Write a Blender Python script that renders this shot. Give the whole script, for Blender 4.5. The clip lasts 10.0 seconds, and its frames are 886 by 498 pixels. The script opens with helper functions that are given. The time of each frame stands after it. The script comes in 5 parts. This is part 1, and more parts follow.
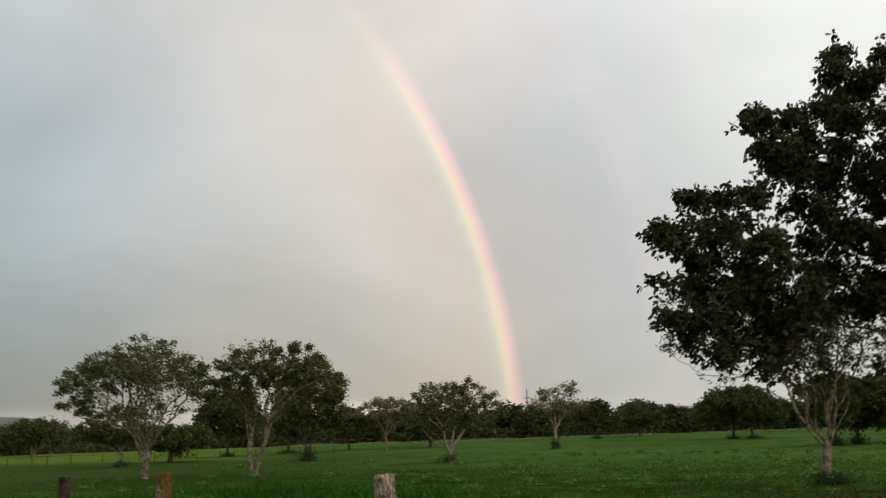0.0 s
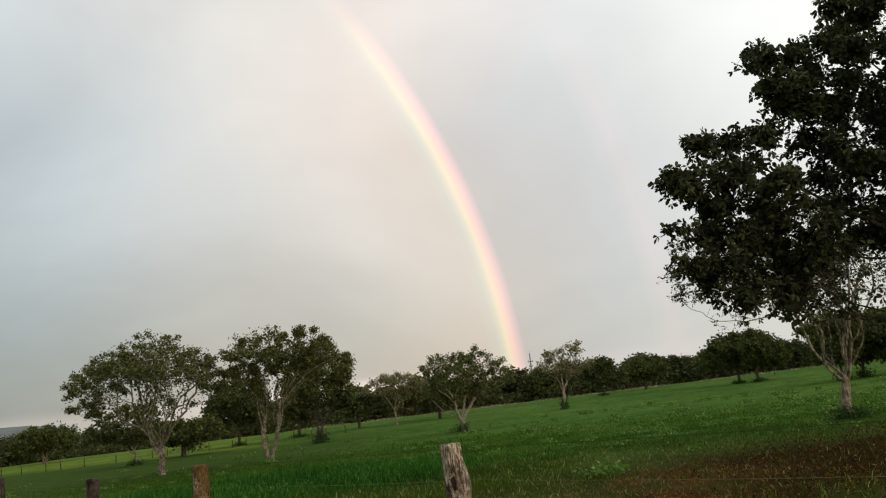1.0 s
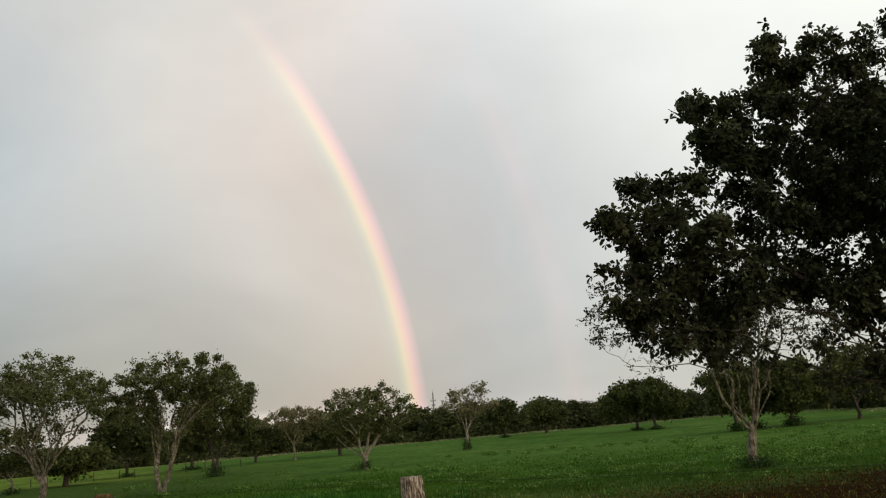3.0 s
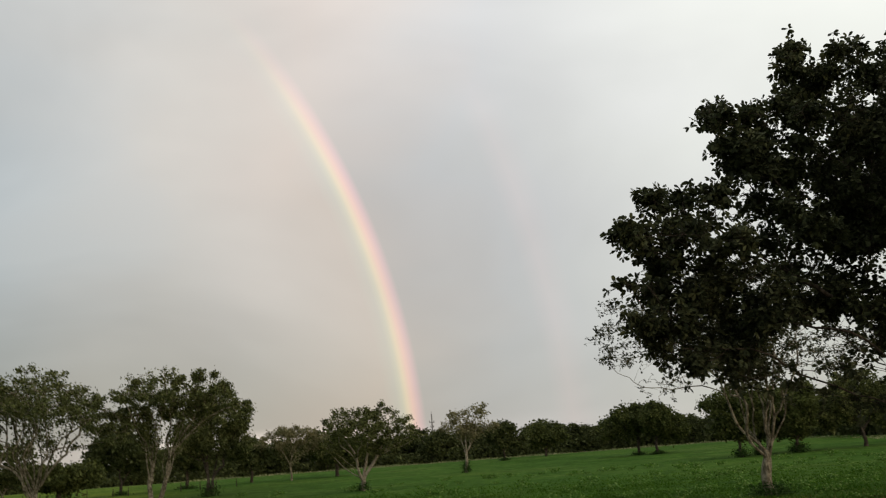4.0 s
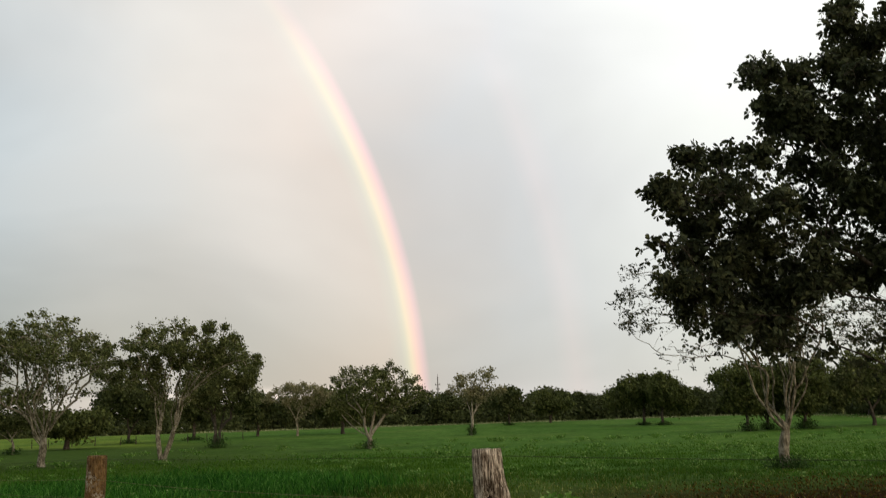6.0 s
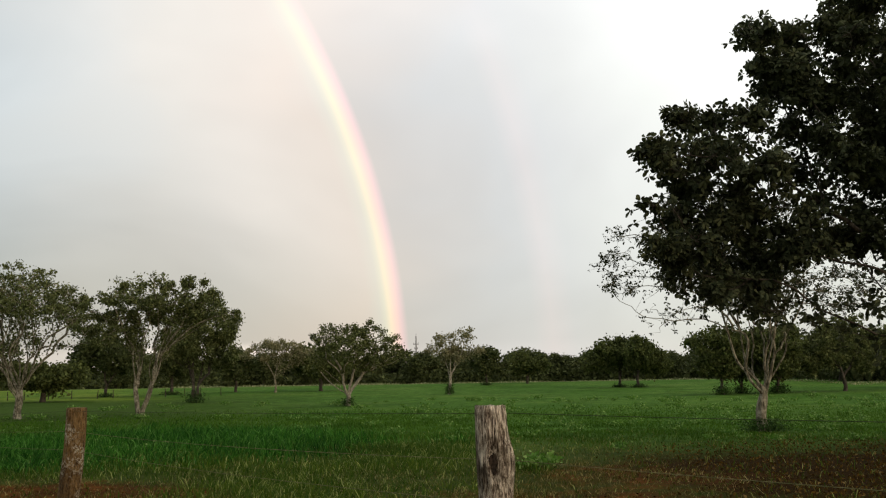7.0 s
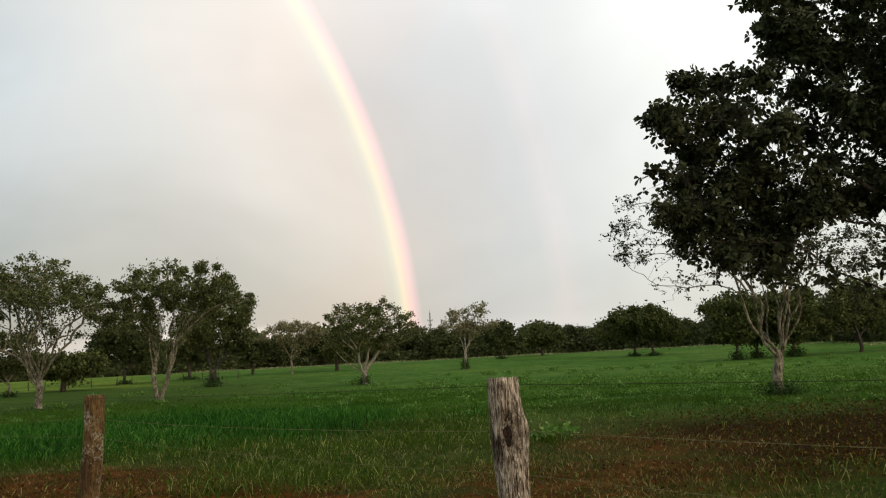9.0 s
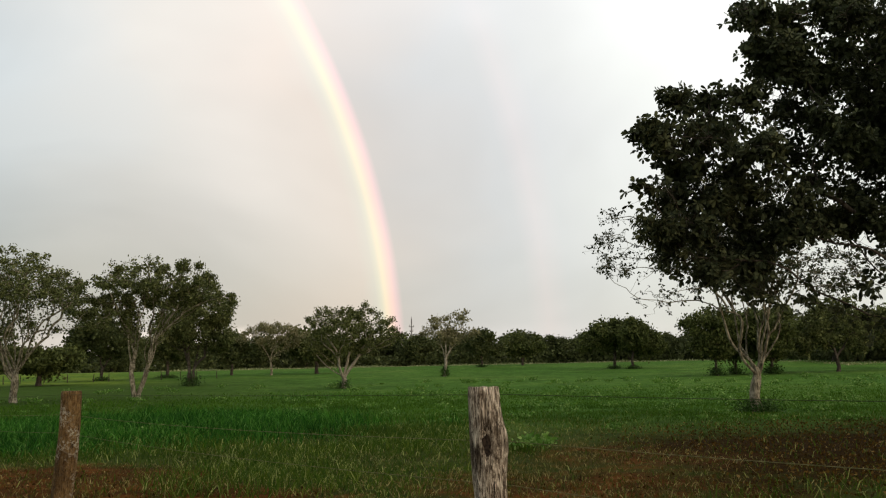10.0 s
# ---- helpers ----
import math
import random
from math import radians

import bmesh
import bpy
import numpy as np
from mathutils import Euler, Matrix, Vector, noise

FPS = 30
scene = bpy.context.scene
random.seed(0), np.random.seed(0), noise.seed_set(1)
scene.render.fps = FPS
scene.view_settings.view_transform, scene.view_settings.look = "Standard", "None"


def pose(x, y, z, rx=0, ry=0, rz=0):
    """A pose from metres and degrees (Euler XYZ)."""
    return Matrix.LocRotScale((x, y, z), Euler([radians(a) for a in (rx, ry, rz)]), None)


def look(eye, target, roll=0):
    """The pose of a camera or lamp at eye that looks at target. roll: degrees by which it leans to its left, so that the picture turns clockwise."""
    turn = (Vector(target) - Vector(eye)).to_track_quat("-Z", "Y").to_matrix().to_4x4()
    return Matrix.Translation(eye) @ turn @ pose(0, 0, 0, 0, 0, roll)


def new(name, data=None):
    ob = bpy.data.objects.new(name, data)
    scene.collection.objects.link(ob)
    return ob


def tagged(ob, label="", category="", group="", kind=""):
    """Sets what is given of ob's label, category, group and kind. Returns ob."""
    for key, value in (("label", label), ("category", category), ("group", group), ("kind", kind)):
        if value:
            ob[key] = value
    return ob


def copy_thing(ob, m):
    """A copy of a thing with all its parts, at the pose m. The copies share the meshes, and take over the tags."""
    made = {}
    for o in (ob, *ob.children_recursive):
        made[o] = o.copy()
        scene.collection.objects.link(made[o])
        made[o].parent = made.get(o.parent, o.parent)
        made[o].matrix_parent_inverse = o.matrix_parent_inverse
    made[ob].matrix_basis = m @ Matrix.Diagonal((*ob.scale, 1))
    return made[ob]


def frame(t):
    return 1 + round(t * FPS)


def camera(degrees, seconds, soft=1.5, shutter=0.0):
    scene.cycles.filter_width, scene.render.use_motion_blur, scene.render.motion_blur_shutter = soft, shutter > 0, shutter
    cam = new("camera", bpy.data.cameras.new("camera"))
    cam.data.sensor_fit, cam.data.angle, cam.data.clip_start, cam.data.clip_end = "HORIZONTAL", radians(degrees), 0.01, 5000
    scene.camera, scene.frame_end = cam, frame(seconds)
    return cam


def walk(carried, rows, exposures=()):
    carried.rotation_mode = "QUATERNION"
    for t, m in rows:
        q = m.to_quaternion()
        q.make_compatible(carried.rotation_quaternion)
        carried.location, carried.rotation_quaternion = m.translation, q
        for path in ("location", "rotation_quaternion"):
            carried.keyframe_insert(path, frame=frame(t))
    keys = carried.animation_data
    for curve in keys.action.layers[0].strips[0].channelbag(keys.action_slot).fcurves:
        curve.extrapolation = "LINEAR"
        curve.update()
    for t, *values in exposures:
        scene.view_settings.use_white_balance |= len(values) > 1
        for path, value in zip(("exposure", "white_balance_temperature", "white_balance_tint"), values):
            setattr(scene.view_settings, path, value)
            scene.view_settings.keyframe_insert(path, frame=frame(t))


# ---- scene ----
cam = camera(55.4, 10.0, 1.15, 0.4)
PATH = [
    (0, (0.114, 2.012, 1.715), (0.095, 3.962, 2.161), -1.9),
    (0.5, (-0.021, 2.109, 1.684), (-0.081, 4.061, 2.117), -5.9),
    (1, (-0.346, 2.266, 1.714), (-0.348, 4.23, 2.094), -7.0),
    (1.5, (-0.514, 2.267, 1.737), (-0.458, 4.226, 2.135), -8.0),
    (2, (-0.514, 2.541, 1.728), (-0.394, 4.486, 2.176), -7.8),
    (2.5, (-0.624, 2.62, 1.705), (-0.437, 4.561, 2.151), -7.3),
    (2.7, (-0.726, 2.597, 1.703), (-0.523, 4.537, 2.144), -6.4),
    (3.8, (-0.89, 3.567, 1.709), (-0.642, 5.495, 2.179), -3.3),
    (4, (-0.912, 3.611, 1.705), (-0.688, 5.536, 2.196), -4.3),
    (4.5, (-1.034, 3.486, 1.666), (-0.821, 5.409, 2.174), -5.3),
    (5, (-1.265, 3.665, 1.663), (-1.015, 5.57, 2.216), -2.8),
    (5.5, (-1.236, 3.945, 1.644), (-1.05, 5.872, 2.144), -0.8),
    (6, (-1.158, 4.257, 1.609), (-0.961, 6.204, 2.02), -1.9),
    (6.2, (-1.17, 4.311, 1.609), (-0.947, 6.263, 1.983), -1.6),
    (7.3, (-1.284, 4.531, 1.584), (-1.033, 6.491, 1.895), -0.8),
    (7.5, (-1.27, 4.53, 1.581), (-1.007, 6.49, 1.882), -0.8),
    (8, (-1.254, 4.519, 1.576), (-0.977, 6.482, 1.84), -1.6),
    (8.5, (-1.247, 4.515, 1.582), (-1.003, 6.483, 1.84), -2.8),
    (9, (-1.244, 4.536, 1.583), (-1.027, 6.507, 1.846), -3.0),
    (9.5, (-1.247, 4.53, 1.58), (-1.01, 6.498, 1.846), -2.1),
    (10, (-1.255, 4.518, 1.588), (-1.0, 6.482, 1.865), -1.2),
]
EXPOSURES = [(0.0, 0.06), (1.0, 0.27), (2.0, 0.12), (2.5, 0.14), (4.0, -0.02), (4.5, -0.02), (5.0, -0.06), (5.5, 0.22), (6.0, 0.30), (7.5, 0.42), (10.0, 0.40)]
walk(cam, [(t, look(eye, target, roll)) for t, eye, target, roll in PATH], EXPOSURES)

# ---- light: evening overcast, low veiled sun behind the camera ----
SUN_AZ, SUN_EL = 142.5, 4.0
ANTISUN = Vector((-0.6115, 0.7912, -0.0087)).normalized()


def build_world():
    world = bpy.data.worlds.new("evening_sky")
    scene.world = world
    world.use_nodes = True
    nt = world.node_tree
    nt.nodes.clear()
    N, L = nt.nodes.new, nt.links.new
    out = N("ShaderNodeOutputWorld")
    sky = N("ShaderNodeTexSky")
    sky.sky_type = "NISHITA"
    sky.sun_disc = False
    sky.sun_elevation = radians(SUN_EL)
    sky.sun_rotation = radians(SUN_AZ)
    bg_sky = N("ShaderNodeBackground")
    bg_sky.inputs[1].default_value = 0.02
    L(sky.outputs[0], bg_sky.inputs[0])
    tc = N("ShaderNodeTexCoord")
    sep = N("ShaderNodeSeparateXYZ")
    L(tc.outputs["Generated"], sep.inputs[0])
    # stretched cloud noise
    mp = N("ShaderNodeMapping")
    mp.inputs["Scale"].default_value = (1.0, 1.0, 1.9)
    L(tc.outputs["Generated"], mp.inputs[0])
    nz = N("ShaderNodeTexNoise")
    nz.inputs["Scale"].default_value = 1.9
    nz.inputs["Detail"].default_value = 4
    nz.inputs["Roughness"].default_value = 0.5
    nz.inputs["Distortion"].default_value = 0.4
    L(mp.outputs[0], nz.inputs[0])
    # overcast gradient: brighter towards the zenith
    lift = N("ShaderNodeMapRange")
    lift.interpolation_type = "SMOOTHSTEP"
    lift.inputs[1].default_value, lift.inputs[2].default_value = 0.0, 0.75
    lift.inputs[3].default_value, lift.inputs[4].default_value = 0.455, 0.84
    L(sep.outputs[2], lift.inputs[0])
    # cloud deck thins to one side of the sky
    side = N("ShaderNodeMapRange")
    side.inputs[1].default_value, side.inputs[2].default_value = -0.6, 0.7
    side.inputs[3].default_value, side.inputs[4].default_value = -0.215, 0.165
    L(sep.outputs[0], side.inputs[0])
    var = N("ShaderNodeMapRange")
    var.inputs[1].default_value, var.inputs[2].default_value = 0.3, 0.7
    var.inputs[3].default_value, var.inputs[4].default_value = -0.085, 0.085
    L(nz.outputs[0], var.inputs[0])
    a1 = N("ShaderNodeMath")
    L(lift.outputs[0], a1.inputs[0])
    L(side.outputs[0], a1.inputs[1])
    a2 = N("ShaderNodeMath")
    L(a1.outputs[0], a2.inputs[0])
    L(var.outputs[0], a2.inputs[1])
    # a bright thin spot high in the cloud and a darker bank beyond the bow
    level = a2
    for way, inner, outer, gain in (((0.4471, 0.7604, 0.471), 0.996, 0.965, 0.08), ((0.1159, 0.9479, 0.2968), 0.998, 0.975, -0.055)):
        dot = N("ShaderNodeVectorMath")
        dot.operation = "DOT_PRODUCT"
        L(tc.outputs["Generated"], dot.inputs[0])
        dot.inputs[1].default_value = way
        spot = N("ShaderNodeMapRange")
        spot.interpolation_type = "SMOOTHSTEP"
        spot.inputs[1].default_value, spot.inputs[2].default_value = outer, inner
        spot.inputs[3].default_value, spot.inputs[4].default_value = 0.0, gain
        L(dot.outputs["Value"], spot.inputs[0])
        more = N("ShaderNodeMath")
        L(level.outputs[0], more.inputs[0])
        L(spot.outputs[0], more.inputs[1])
        level = more
    # the cloud's hue drifts across the sky: bluish, cream, lavender, white
    tint = N("ShaderNodeValToRGB")
    hues = ((0.19, (0.90, 0.985, 1.027)), (0.37, (1.035, 0.985, 0.919)), (0.50, (1.08, 0.975, 0.900)), (0.62, (0.985, 0.985, 0.983)), (0.85, (0.985, 1.0, 0.934)))
    while len(tint.color_ramp.elements) < len(hues):
        tint.color_ramp.elements.new(0.5)
    for e, (p, c) in zip(tint.color_ramp.elements, hues):
        e.position, e.color = p, (*c, 1)
    nz2 = N("ShaderNodeTexNoise")
    nz2.inputs["Scale"].default_value = 2.6
    nz2.inputs["Detail"].default_value = 2
    L(mp.outputs[0], nz2.inputs[0])
    h1 = N("ShaderNodeMath")
    h1.operation = "MULTIPLY_ADD"
    L(sep.outputs[0], h1.inputs[0])
    h1.inputs[1].default_value, h1.inputs[2].default_value = 0.7, 0.36
    h2 = N("ShaderNodeMath")
    h2.operation = "MULTIPLY_ADD"
    L(nz2.outputs[0], h2.inputs[0])
    h2.inputs[1].default_value = 0.28
    L(h1.outputs[0], h2.inputs[2])
    L(h2.outputs[0], tint.inputs[0])
    # a clear peach-coloured strip under the edge of the cloud, low in the west
    strip = N("ShaderNodeMapRange")
    strip.interpolation_type = "SMOOTHSTEP"
    strip.inputs[1].default_value, strip.inputs[2].default_value = 0.036, 0.054
    strip.inputs[3].default_value, strip.inputs[4].default_value = 1.0, 0.0
    L(sep.outputs[2], strip.inputs[0])
    west = N("ShaderNodeMapRange")
    west.interpolation_type = "SMOOTHSTEP"
    west.inputs[1].default_value, west.inputs[2].default_value = -0.05, 0.06
    west.inputs[3].default_value, west.inputs[4].default_value = 0.42, 0.03
    L(sep.outputs[0], west.inputs[0])
    glow = N("ShaderNodeMath")
    glow.operation = "MULTIPLY"
    L(strip.outputs[0], glow.inputs[0])
    L(west.outputs[0], glow.inputs[1])
    fade = N("ShaderNodeMapRange")
    fade.interpolation_type = "SMOOTHSTEP"
    fade.inputs[1].default_value, fade.inputs[2].default_value = -0.36, -0.10
    fade.inputs[3].default_value, fade.inputs[4].default_value = 0.3, 1.0
    L(sep.outputs[0], fade.inputs[0])
    faded = N("ShaderNodeMath")
    faded.operation = "MULTIPLY"
    L(glow.outputs[0], faded.inputs[0])
    L(fade.outputs[0], faded.inputs[1])
    bg_strip = N("ShaderNodeBackground")
    bg_strip.inputs[0].default_value = (1.0, 0.84, 0.76, 1)
    L(faded.outputs[0], bg_strip.inputs[1])
    bg = N("ShaderNodeBackground")
    L(tint.outputs[0], bg.inputs[0])
    L(level.outputs[0], bg.inputs[1])
    add = N("ShaderNodeAddShader")
    L(bg_sky.outputs[0], add.inputs[0])
    L(bg.outputs[0], add.inputs[1])
    add2 = N("ShaderNodeAddShader")
    L(add.outputs[0], add2.inputs[0])
    L(bg_strip.outputs[0], add2.inputs[1])
    L(add2.outputs[0], out.inputs[0])


build_world()
sun = new("sun", bpy.data.lights.new("sun", "SUN"))
sun.data.energy, sun.data.angle, sun.data.color = 0.7, radians(12), (1.0, 0.8, 0.6)
sun.matrix_world = look(
    (30 * math.sin(radians(SUN_AZ)), 30 * math.cos(radians(SUN_AZ)), 30 * math.tan(radians(SUN_EL))), (0, 0, 0))


# ---- materials ----
class Mat:
    """A node material being put together."""

    def __init__(self, name):
        self.m = bpy.data.materials.new(name)
        self.m.use_nodes = True
        self.nt = self.m.node_tree
        self.bsdf = self.nt.nodes["Principled BSDF"]
        self.out = self.nt.nodes["Material Output"]

    def n(self, kind, **values):
        node = self.nt.nodes.new("ShaderNode" + kind)
        for key, value in values.items():
            node.inputs[key.replace("_", " ")].default_value = value
        return node

    def l(self, a, b):
        self.nt.links.new(a, b)

    def noise(self, scale, detail=4, rough=0.55, coords="Object", stretch=None, distort=0.0):
        tc = self.n("TexCoord")
        nz = self.n("TexNoise", Scale=scale, Detail=detail, Roughness=rough, Distortion=distort)
        if stretch:
            mp = self.n("Mapping")
            mp.inputs["Scale"].default_value = stretch
            self.l(tc.outputs[coords], mp.inputs[0])
            self.l(mp.outputs[0], nz.inputs[0])
        else:
            self.l(tc.outputs[coords], nz.inputs[0])
        return nz.outputs[0]

    def ramp(self, fac, *stops):
        r = self.n("ValToRGB")
        while len(r.color_ramp.elements) < len(stops):
            r.color_ramp.elements.new(0.5)
        for e, (pos, col) in zip(r.color_ramp.elements, stops):
            e.position, e.color = pos, (*col, 1) if len(col) == 3 else col
        self.l(fac, r.inputs[0])
        return r.outputs[0]

    def mix(self, fac, a, b, mode="MIX"):
        mx = self.nt.nodes.new("ShaderNodeMix")
        mx.data_type, mx.blend_type = "RGBA", mode
        for sock, v in ((mx.inputs[0], fac), (mx.inputs[6], a), (mx.inputs[7], b)):
            if isinstance(v, bpy.types.NodeSocket):
                self.l(v, sock)
            else:
                sock.default_value = v if isinstance(v, (int, float)) else (*v, 1)
        return mx.outputs[2]

    def math(self, op, a, b=0.0):
        mt = self.nt.nodes.new("ShaderNodeMath")
        mt.operation = op
        for sock, v in ((mt.inputs[0], a), (mt.inputs[1], b)):
            if isinstance(v, bpy.types.NodeSocket):
                self.l(v, sock)
            else:
                sock.default_value = v
        return mt.outputs[0]

    def bump(self, height, strength, distance):
        b = self.n("Bump", Strength=strength, Distance=distance)
        self.l(height, b.inputs["Height"])
        self.l(b.outputs[0], self.bsdf.inputs["Normal"])

    def base(self, colour, rough=0.8, spec=0.3):
        if isinstance(colour, bpy.types.NodeSocket):
            self.l(colour, self.bsdf.inputs["Base Color"])
        else:
            self.bsdf.inputs["Base Color"].default_value = (*colour, 1)
        self.bsdf.inputs["Roughness"].default_value = rough
        self.bsdf.inputs["Specular IOR Level"].default_value = spec
        return self


def leaf_material(name, dark, mid, light, translucent=0.25):
    """Leaves that differ one by one, with a patchy drift of tone through the crown."""
    k = Mat(name)
    geo = k.n("NewGeometry")
    tone = k.ramp(geo.outputs["Random Per Island"], (0.0, dark), (0.55, mid), (1.0, light))
    drift = k.ramp(k.noise(0.7, 2), (0.3, (0.75, 0.78, 0.7)), (0.7, (1.2, 1.15, 1.1)))
    col = k.mix(1.0, tone, drift, "MULTIPLY")
    k.base(col, 0.65, 0.1)
    tr = k.n("BsdfTranslucent")
    k.l(col, tr.inputs[0])
    mx = k.n("MixShader")
    mx.inputs[0].default_value = translucent
    k.l(k.bsdf.outputs[0], mx.inputs[1])
    k.l(tr.outputs[0], mx.inputs[2])
    k.l(mx.outputs[0], k.out.inputs[0])
    return k.m


def bark_material(name, dark, mid, light, scale=6.0):
    """Furrowed bark with pale lichen patches."""
    k = Mat(name)
    grain = k.noise(scale * 3, 5, 0.6, stretch=(1, 1, 0.22))
    col = k.ramp(grain, (0.34, dark), (0.52, mid), (0.72, light))
    lichen = k.ramp(k.noise(scale * 0.6, 4), (0.52, (0, 0, 0)), (0.62, (1, 1, 1)))
    col = k.mix(k.math("MULTIPLY", lichen, 0.6), col, light)
    k.base(col, 0.9, 0.15)
    k.bump(grain, 0.7, 0.03)
    return k.m


def blade_material(name, stops):
    k = Mat(name)
    geo = k.n("NewGeometry")
    col = k.ramp(geo.outputs["Random Per Island"], *stops)
    drift = k.ramp(k.noise(0.22, 3), (0.3, (0.7, 0.75, 0.7)), (0.7, (1.25, 1.2, 1.1)))
    col = k.mix(1.0, col, drift, "MULTIPLY")
    k.base(col, 0.75, 0.06)
    tr = k.n("BsdfTranslucent")
    k.l(col, tr.inputs[0])
    mx = k.n("MixShader")
    mx.inputs[0].default_value = 0.3
    k.l(k.bsdf.outputs[0], mx.inputs[1])
    k.l(tr.outputs[0], mx.inputs[2])
    k.l(mx.outputs[0], k.out.inputs[0])
    return k.m


def ground_material():
    """Pasture: mown green with drifts of tone, bare red soil where the soil attribute says."""
    k = Mat("pasture_ground")
    broad = k.noise(0.06, 3)
    fine = k.noise(1.3, 5, 0.65)
    grain = k.noise(9.0, 4, 0.7)
    green = k.ramp(broad, (0.32, (0.046, 0.105, 0.015)), (0.5, (0.061, 0.126, 0.020)), (0.7, (0.084, 0.140, 0.026)))
    green = k.mix(1.0, green, k.ramp(fine, (0.3, (0.55, 0.6, 0.55)), (0.7, (1.3, 1.25, 1.2))), "MULTIPLY")
    green = k.mix(1.0, green, k.ramp(grain, (0.3, (0.6, 0.62, 0.6)), (0.7, (1.3, 1.3, 1.3))), "MULTIPLY")
    mottle = k.ramp(k.noise(0.33, 6, 0.65), (0.32, (0.62, 0.68, 0.6)), (0.5, (0.95, 0.97, 0.95)), (0.68, (1.3, 1.22, 1.3)))
    green = k.mix(1.0, green, mottle, "MULTIPLY")
    soil = k.ramp(fine, (0.3, (0.030, 0.012, 0.0025)), (0.5, (0.062, 0.023, 0.005)), (0.6, (0.100, 0.035, 0.007)), (0.75, (0.15, 0.054, 0.013)))
    soil = k.mix(1.0, soil, k.ramp(grain, (0.3, (0.55, 0.55, 0.55)), (0.7, (1.3, 1.3, 1.3))), "MULTIPLY")
    th = k.nt.nodes.new("ShaderNodeAttribute")
    th.attribute_name = "thatch"
    green = k.mix(th.outputs["Fac"], green, k.ramp(fine, (0.3, (0.014, 0.013, 0.004)), (0.55, (0.034, 0.031, 0.008)), (0.75, (0.078, 0.046, 0.014))))
    dl = k.nt.nodes.new("ShaderNodeAttribute")
    dl.attribute_name = "dull"
    green = k.mix(dl.outputs["Fac"], green, k.ramp(fine, (0.3, (0.024, 0.046, 0.007)), (0.7, (0.050, 0.078, 0.014))))
    at = k.nt.nodes.new("ShaderNodeAttribute")
    at.attribute_name = "soil"
    m = k.math("ADD", at.outputs["Fac"], k.math("ADD", k.math("MULTIPLY", k.math("SUBTRACT", fine, 0.5), 1.5), k.math("MULTIPLY", k.math("SUBTRACT", k.noise(0.45, 4, 0.6), 0.5), 1.0)))
    # fallen leaves plus the overhanging tree's shade, both darkened into the soil colour
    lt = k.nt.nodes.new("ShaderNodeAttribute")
    lt.attribute_name = "litter_shade"
    shaded_litter = k.ramp(k.math("ADD", lt.outputs["Fac"], k.math("MULTIPLY", k.math("SUBTRACT", fine, 0.5), 2.6)), (0.3, (0, 0, 0)), (0.7, (1, 1, 1)))
    soil = k.mix(shaded_litter, soil, k.ramp(grain, (0.3, (0.012, 0.007, 0.0015)), (0.55, (0.026, 0.013, 0.0025)), (0.75, (0.070, 0.034, 0.008))))
    mask = k.ramp(m, (0.3, (0, 0, 0)), (0.75, (1, 1, 1)))
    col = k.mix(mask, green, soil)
    at2 = k.nt.nodes.new("ShaderNodeAttribute")
    at2.attribute_name = "crop"
    crop = k.ramp(fine, (0.3, (0.086, 0.130, 0.015)), (0.7, (0.152, 0.20, 0.030)))
    crop = k.mix(1.0, crop, mottle, "MULTIPLY")
    rows = k.ramp(k.noise(0.11, 4, 0.6), (0.38, (0.25, 0.25, 0.25)), (0.58, (1, 1, 1)))
    col = k.mix(k.math("MULTIPLY", at2.outputs["Fac"], rows), col, crop)
    at3 = k.nt.nodes.new("ShaderNodeAttribute")
    at3.attribute_name = "straw"
    col = k.mix(at3.outputs["Fac"], col, k.ramp(fine, (0.3, (0.16, 0.17, 0.08)), (0.7, (0.28, 0.27, 0.15))))
    k.base(col, 1.0, 0.02)
    k.bump(k.math("ADD", fine, grain), 0.8, 0.08)
    return k.m


def post_material(name, dark, mid, light, lichen=0.0, damp=(0.30, 0.26, 0.22)):
    """Weathered wood: long pale and dark streaks, deep drying cracks, damp stains and lichen."""
    k = Mat(name)
    grain = k.noise(66.0, 8, 0.74, stretch=(1, 1, 0.12), distort=1.7)
    col = k.ramp(grain, (0.38, dark), (0.48, mid), (0.59, light))
    crack = k.ramp(k.noise(38.0, 6, 0.65, stretch=(1, 1, 0.16), distort=1.6), (0.36, (0, 0, 0)), (0.41, (1, 1, 1)))
    col = k.mix(crack, dark, col)
    stain = k.ramp(k.noise(3.4, 6, 0.68, stretch=(1, 1, 0.7)), (0.44, damp), (0.53, (1.1, 1.05, 1.0)))
    col = k.mix(1.0, col, stain, "MULTIPLY")
    if lichen:
        spots = k.ramp(k.noise(34.0, 6, 0.75), (0.50, (0, 0, 0)), (0.56, (1, 1, 1)))
        patch = k.ramp(k.noise(3.2, 3, 0.5), (0.5, (0.05, 0.05, 0.05)), (0.6, (1, 1, 1)))
        col = k.mix(k.math("MULTIPLY", k.math("MULTIPLY", spots, patch), lichen), col, (0.44, 0.40, 0.30))
    k.base(col, 0.92, 0.12)
    k.bump(k.math("ADD", grain, k.math("MULTIPLY", crack, 0.8)), 1.0, 0.02)
    return k.m


